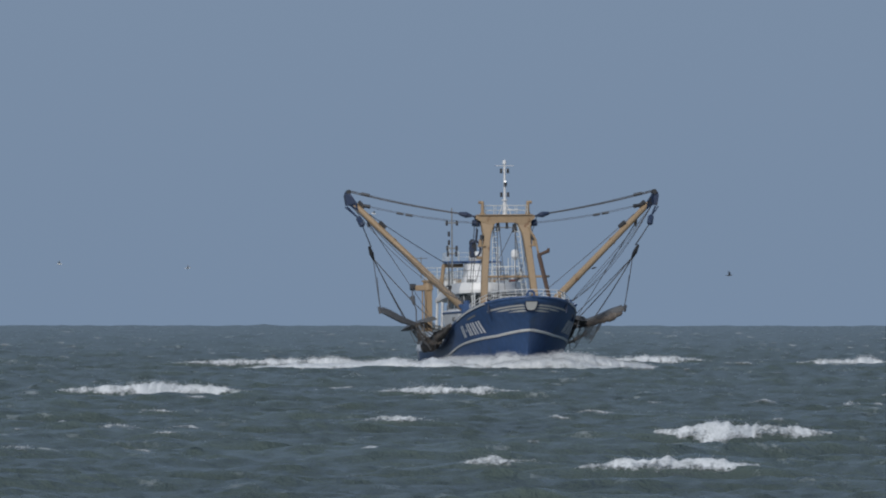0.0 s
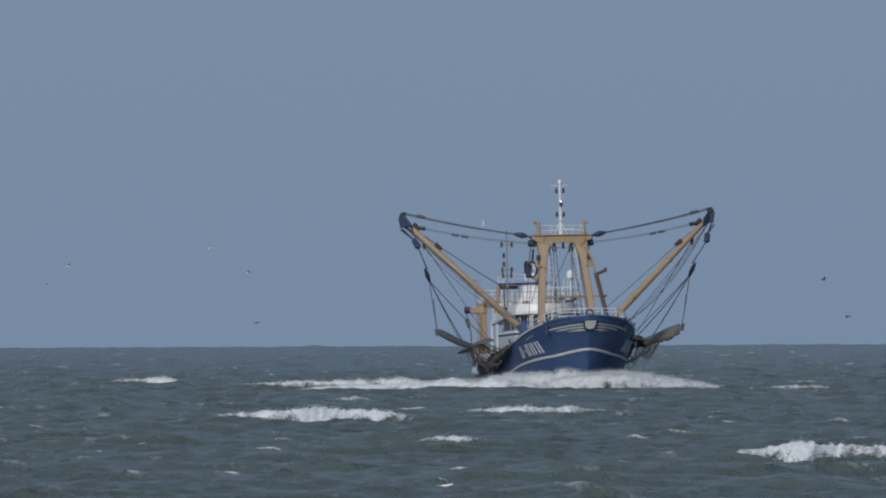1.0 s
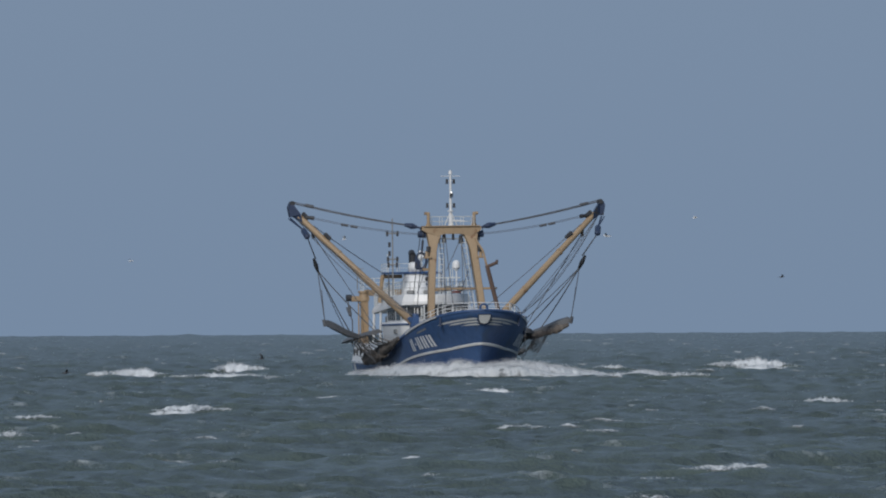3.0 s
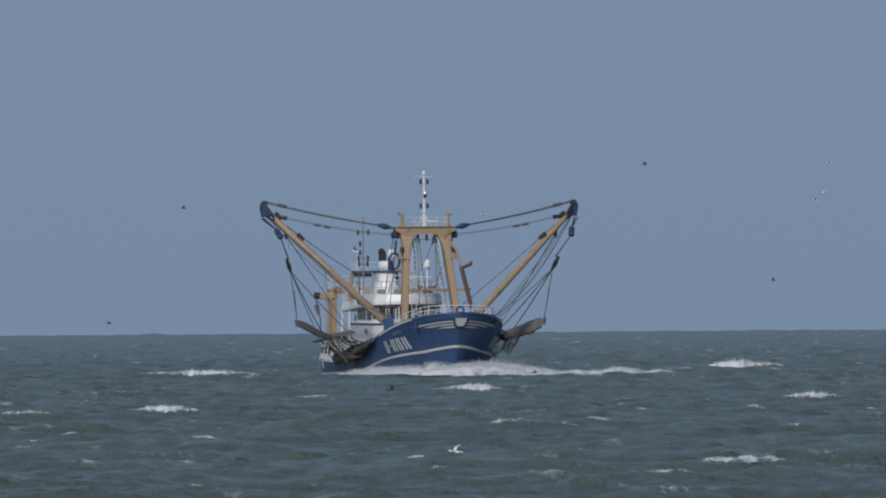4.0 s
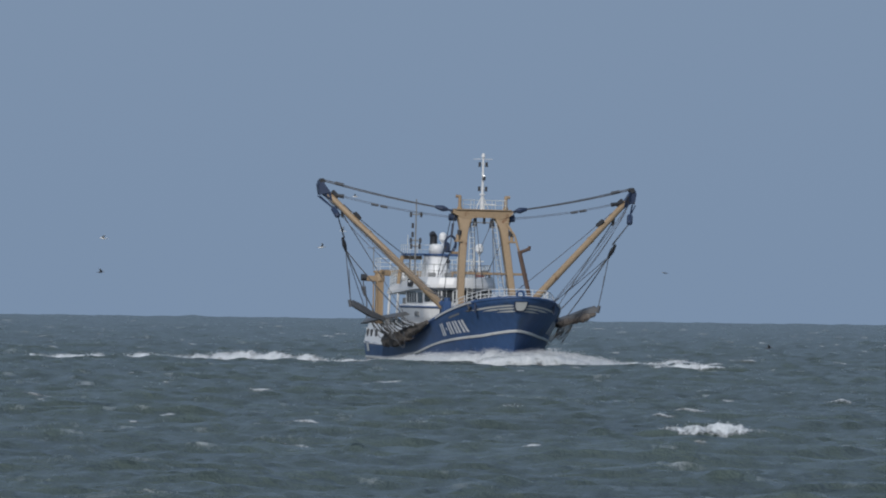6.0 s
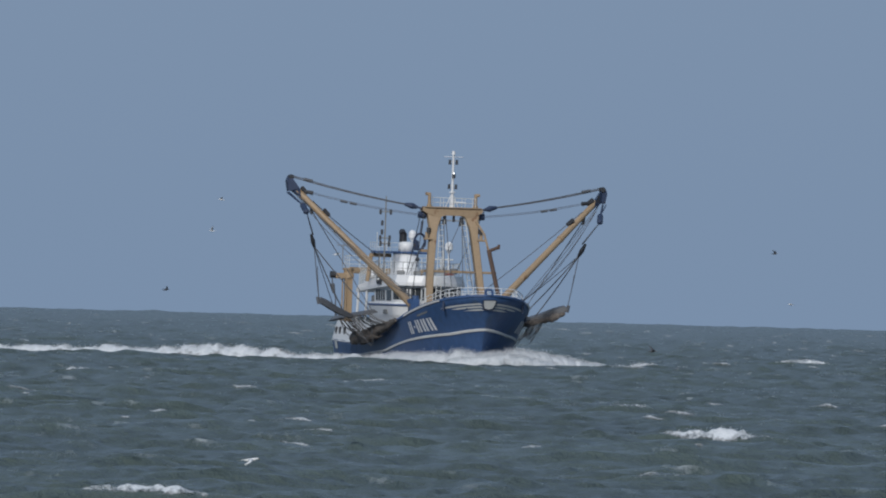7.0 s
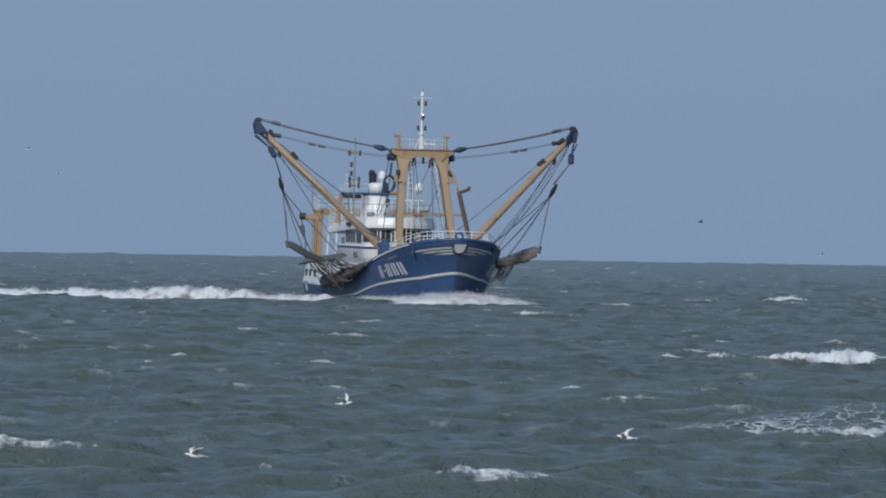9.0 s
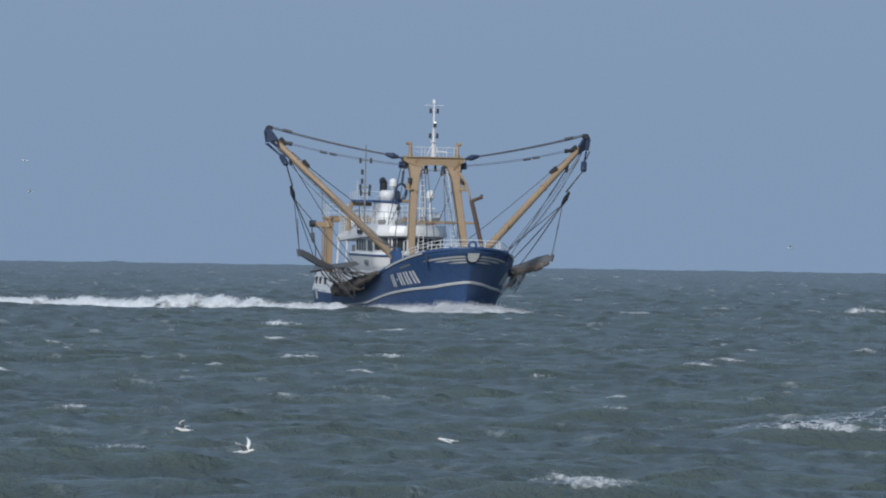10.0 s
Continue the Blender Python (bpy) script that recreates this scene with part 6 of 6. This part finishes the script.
side_wave = ship_foam("side_wave", 4, [(7, -6.0, 0.55, 0.7), (3, -6.8, 0.75, 0.9), (-2, -8.4, 0.8, 1.1), (-6, -10.5, 0.85, 1.2), (-9, -13, 0.9, 1.3), (-12, -15.5, 1.1, 1.5), (-14, -18, 1.05, 1.5), (-16, -21, 0.9, 1.4), (-18, -25, 0.85, 1.3), (-20, -29, 0.8, 1.2), (-23, -34, 0.65, 1.1), (-26, -39, 0.45, 0.9)], "long white crest running out from the starboard side")
near_crest = ship_foam("side_wave", 5, [(17, -2, 0.3, 0.8), (16, -6, 0.7, 1.2), (15, -10, 0.75, 1.2), (14, -15, 0.6, 1.1), (14, -20, 0.4, 0.8), (14, -23, 0.2, 0.6)], "white crest breaking before the starboard bow")
port_crest = ship_foam("side_wave", 6, [(16, 7, 0.4, 0.7), (15, 10, 0.6, 0.9), (14, 13, 0.65, 1.0), (13, 16, 0.55, 1.0), (12, 18, 0.4, 0.9), (11, 20, 0.2, 0.7)], "low white crest running out from the port bow")

# ---- motion ----
# seconds, x, y and z of the point 5.1 m above the waterline amidships, then roll, pitch and heading
SHIP_ROWS = [
    (0.0, -4.00, 1000.07, 5.59, 0.48, -0.60, -82.07),
    (0.5, -3.60, 997.87, 5.59, 0.88, -0.86, -81.86),
    (1.0, -3.20, 995.66, 5.51, 1.00, -0.98, -81.66),
    (1.5, -2.80, 993.44, 5.57, 0.79, -0.94, -81.38),
    (2.0, -2.40, 991.20, 5.60, 0.84, -0.79, -81.15),
    (2.5, -2.00, 988.95, 5.45, 0.62, -0.59, -80.78),
    (4.0, -0.80, 982.13, 5.16, 0.16, 0.34, -79.41),
    (4.5, -0.40, 979.83, 5.21, 0.05, 0.53, -79.10),
    (5.0, 0.00, 977.52, 5.30, -0.21, 0.66, -78.90),
    (6.3, 1.04, 971.45, 5.42, -0.66, 0.09, -77.87),
    (6.5, 1.20, 970.51, 5.44, -0.42, 0.04, -77.90),
    (7.0, 1.60, 968.15, 5.43, -0.46, 0.13, -78.14),
    (7.5, 2.00, 965.78, 5.33, -0.50, 0.29, -78.30),
    (8.0, 2.40, 963.39, 5.22, -0.49, 0.40, -78.39),
    (8.5, 2.80, 960.99, 5.31, -0.33, 0.49, -78.42),
    (9.0, 3.20, 958.58, 5.21, -0.35, 0.52, -78.37),
    (9.5, 3.60, 956.16, 5.22, -0.29, 0.59, -78.21),
    (10.0, 4.00, 953.72, 5.23, -0.32, 0.67, -78.09),
]


def ship_rows():
    return [(t, pose(x, y, z, roll, pitch, head) @ pose(0, 0, -5.1)) for t, x, y, z, roll, pitch, head in SHIP_ROWS]


def foam_rows(rise, swing=0.12, phase=0.0, levels=((0, 0), (10, 0)), slide=((0, 0), (10, 0))):
    """Foam goes with the ship but stays level on the water; slide is how far it spreads to port."""
    rows = []
    for t, x, y, z, roll, pitch, head in SHIP_ROWS:
        lift = float(np.interp(t, [p[0] for p in levels], [p[1] for p in levels]))
        over = float(np.interp(t, [p[0] for p in slide], [p[1] for p in slide]))
        rows.append((t, pose(x, y, rise + lift + swing * math.sin(2.6 * t + phase), 0, 0, head) @ pose(0, over, 0)))
    return rows


NEARER = (EYE_HEIGHT - CREST) / (EYE_HEIGHT - 0.42)


def whitecap_rows(width, height, seen):
    """Each crest rises out of the water, travels with the sea and sinks again."""
    first, last = seen[0][0], seen[-1][0]
    rise = 0.9 if first in (4.0, 6.5) else 0.05     # crests live on through the stretches between the placed moments
    stay = 0.8 if last in (2.5, 5.0) else 0.08
    marks = [(first - rise - 0.4, -1), (first - rise, 0)] + [(p[0], 0) for p in seen] + [(last + stay, 0), (last + stay + 0.4, -1)]
    rows = []

    def place(t):
        if t <= first:
            _, x, y = seen[0]
            return x + SEA_DRIFT[0] * (t - first), y + SEA_DRIFT[1] * (t - first)
        if t >= last:
            _, x, y = seen[-1]
            return x + SEA_DRIFT[0] * (t - last), y + SEA_DRIFT[1] * (t - last)
        return tuple(float(np.interp(t, [p[0] for p in seen], [p[k] for p in seen])) for k in (1, 2))

    def row(t, sunk):
        x, y = place(t)
        return t, pose(x * NEARER, y * NEARER, sunk * (height * 0.6 + 1.1), 0, 0, 0)

    if marks[0][0] > 0:
        rows.append(row(0.0, -1))
    for t, sunk in marks:
        if 0 <= t <= 10:
            rows.append(row(t, sunk))
    if marks[-1][0] < 10:
        rows.append(row(10.0, -1))
    if rows[0][0] > 0:
        rows.insert(0, row(0.0, 0))
    if rows[-1][0] < 10:
        rows.append(row(10.0, 0))
    clean = [rows[0]]
    for r in rows[1:]:
        if r[0] > clean[-1][0] + 0.03:
            clean.append(r)
    return clean


def motions():
    walk(sea, [(0.0, pose(0, 0, 0)), (10.0, pose(SEA_DRIFT[0] * 10, SEA_DRIFT[1] * 10, 0))])
    walk(flecks, [(0.0, pose(0, 0, 0)), (10.0, pose(SEA_DRIFT[0] * 10, SEA_DRIFT[1] * 10, 0))])
    walk(foam_web, [(0.0, pose(1.2, 262.0, -1.6)), (7.4, pose(8.3, 240.0, -1.6)), (7.9, pose(9.0, 247.0, 0.1)), (8.5, pose(9.9, 262.0, 0.3)), (8.8, pose(10.8, 285.0, 0.3)), (9.0, pose(11.2, 294.0, 0.3)),
                    (9.5, pose(12.5, 314.0, 0.3)), (10.0, pose(13.1, 312.0, 0.3))])
    walk(trawler, ship_rows())
    for gear in trawls:
        walk(gear, ship_rows())
    for i, foam in enumerate(bow_waves):
        walk(foam, foam_rows(0.15, 0.1, i * 2.0, ((0, 0.05), (1.0, 0.3), (2.0, 0.4), (2.6, 0.25), (4, -0.05), (5, -0.05), (7, -0.05), (8.5, -0.25), (10, -0.5)),
                             ((0, 0), (10, 0)) if i == 0 else ((0, 0), (7, 0), (8.5, -1.4), (10, -2.4))))
    walk(side_wave, foam_rows(0.1, 0.05, 1.0, ((0, -1.3), (3.2, -1.1), (4, -0.85), (5, -0.75), (6.3, -0.3), (7, -0.18), (8.5, -0.08), (10, -0.14))))
    walk(near_crest, foam_rows(0.1, 0.05, 0.0, ((0, 0.1), (1.2, 0.1), (2.0, -0.1), (2.5, -0.3), (3.4, -1.2), (10, -1.3))))
    walk(port_crest, foam_rows(0.1, 0.05, 2.0, ((0, -0.7), (2, -0.3), (3.6, 0.05), (5.2, 0.05), (6.8, -0.15), (8.2, -0.7), (10, -0.9))))
    for i, (bird, wings, seen) in enumerate(GULLS):
        walk(bird, gull_rows(seen))
        for wing, side in zip(wings, (-1, 1)):
            walk(wing, wing_rows(side, i * 1.3))
    for ob, width, height, seen in whitecaps:
        walk(ob, whitecap_rows(width, height, seen))


motions()
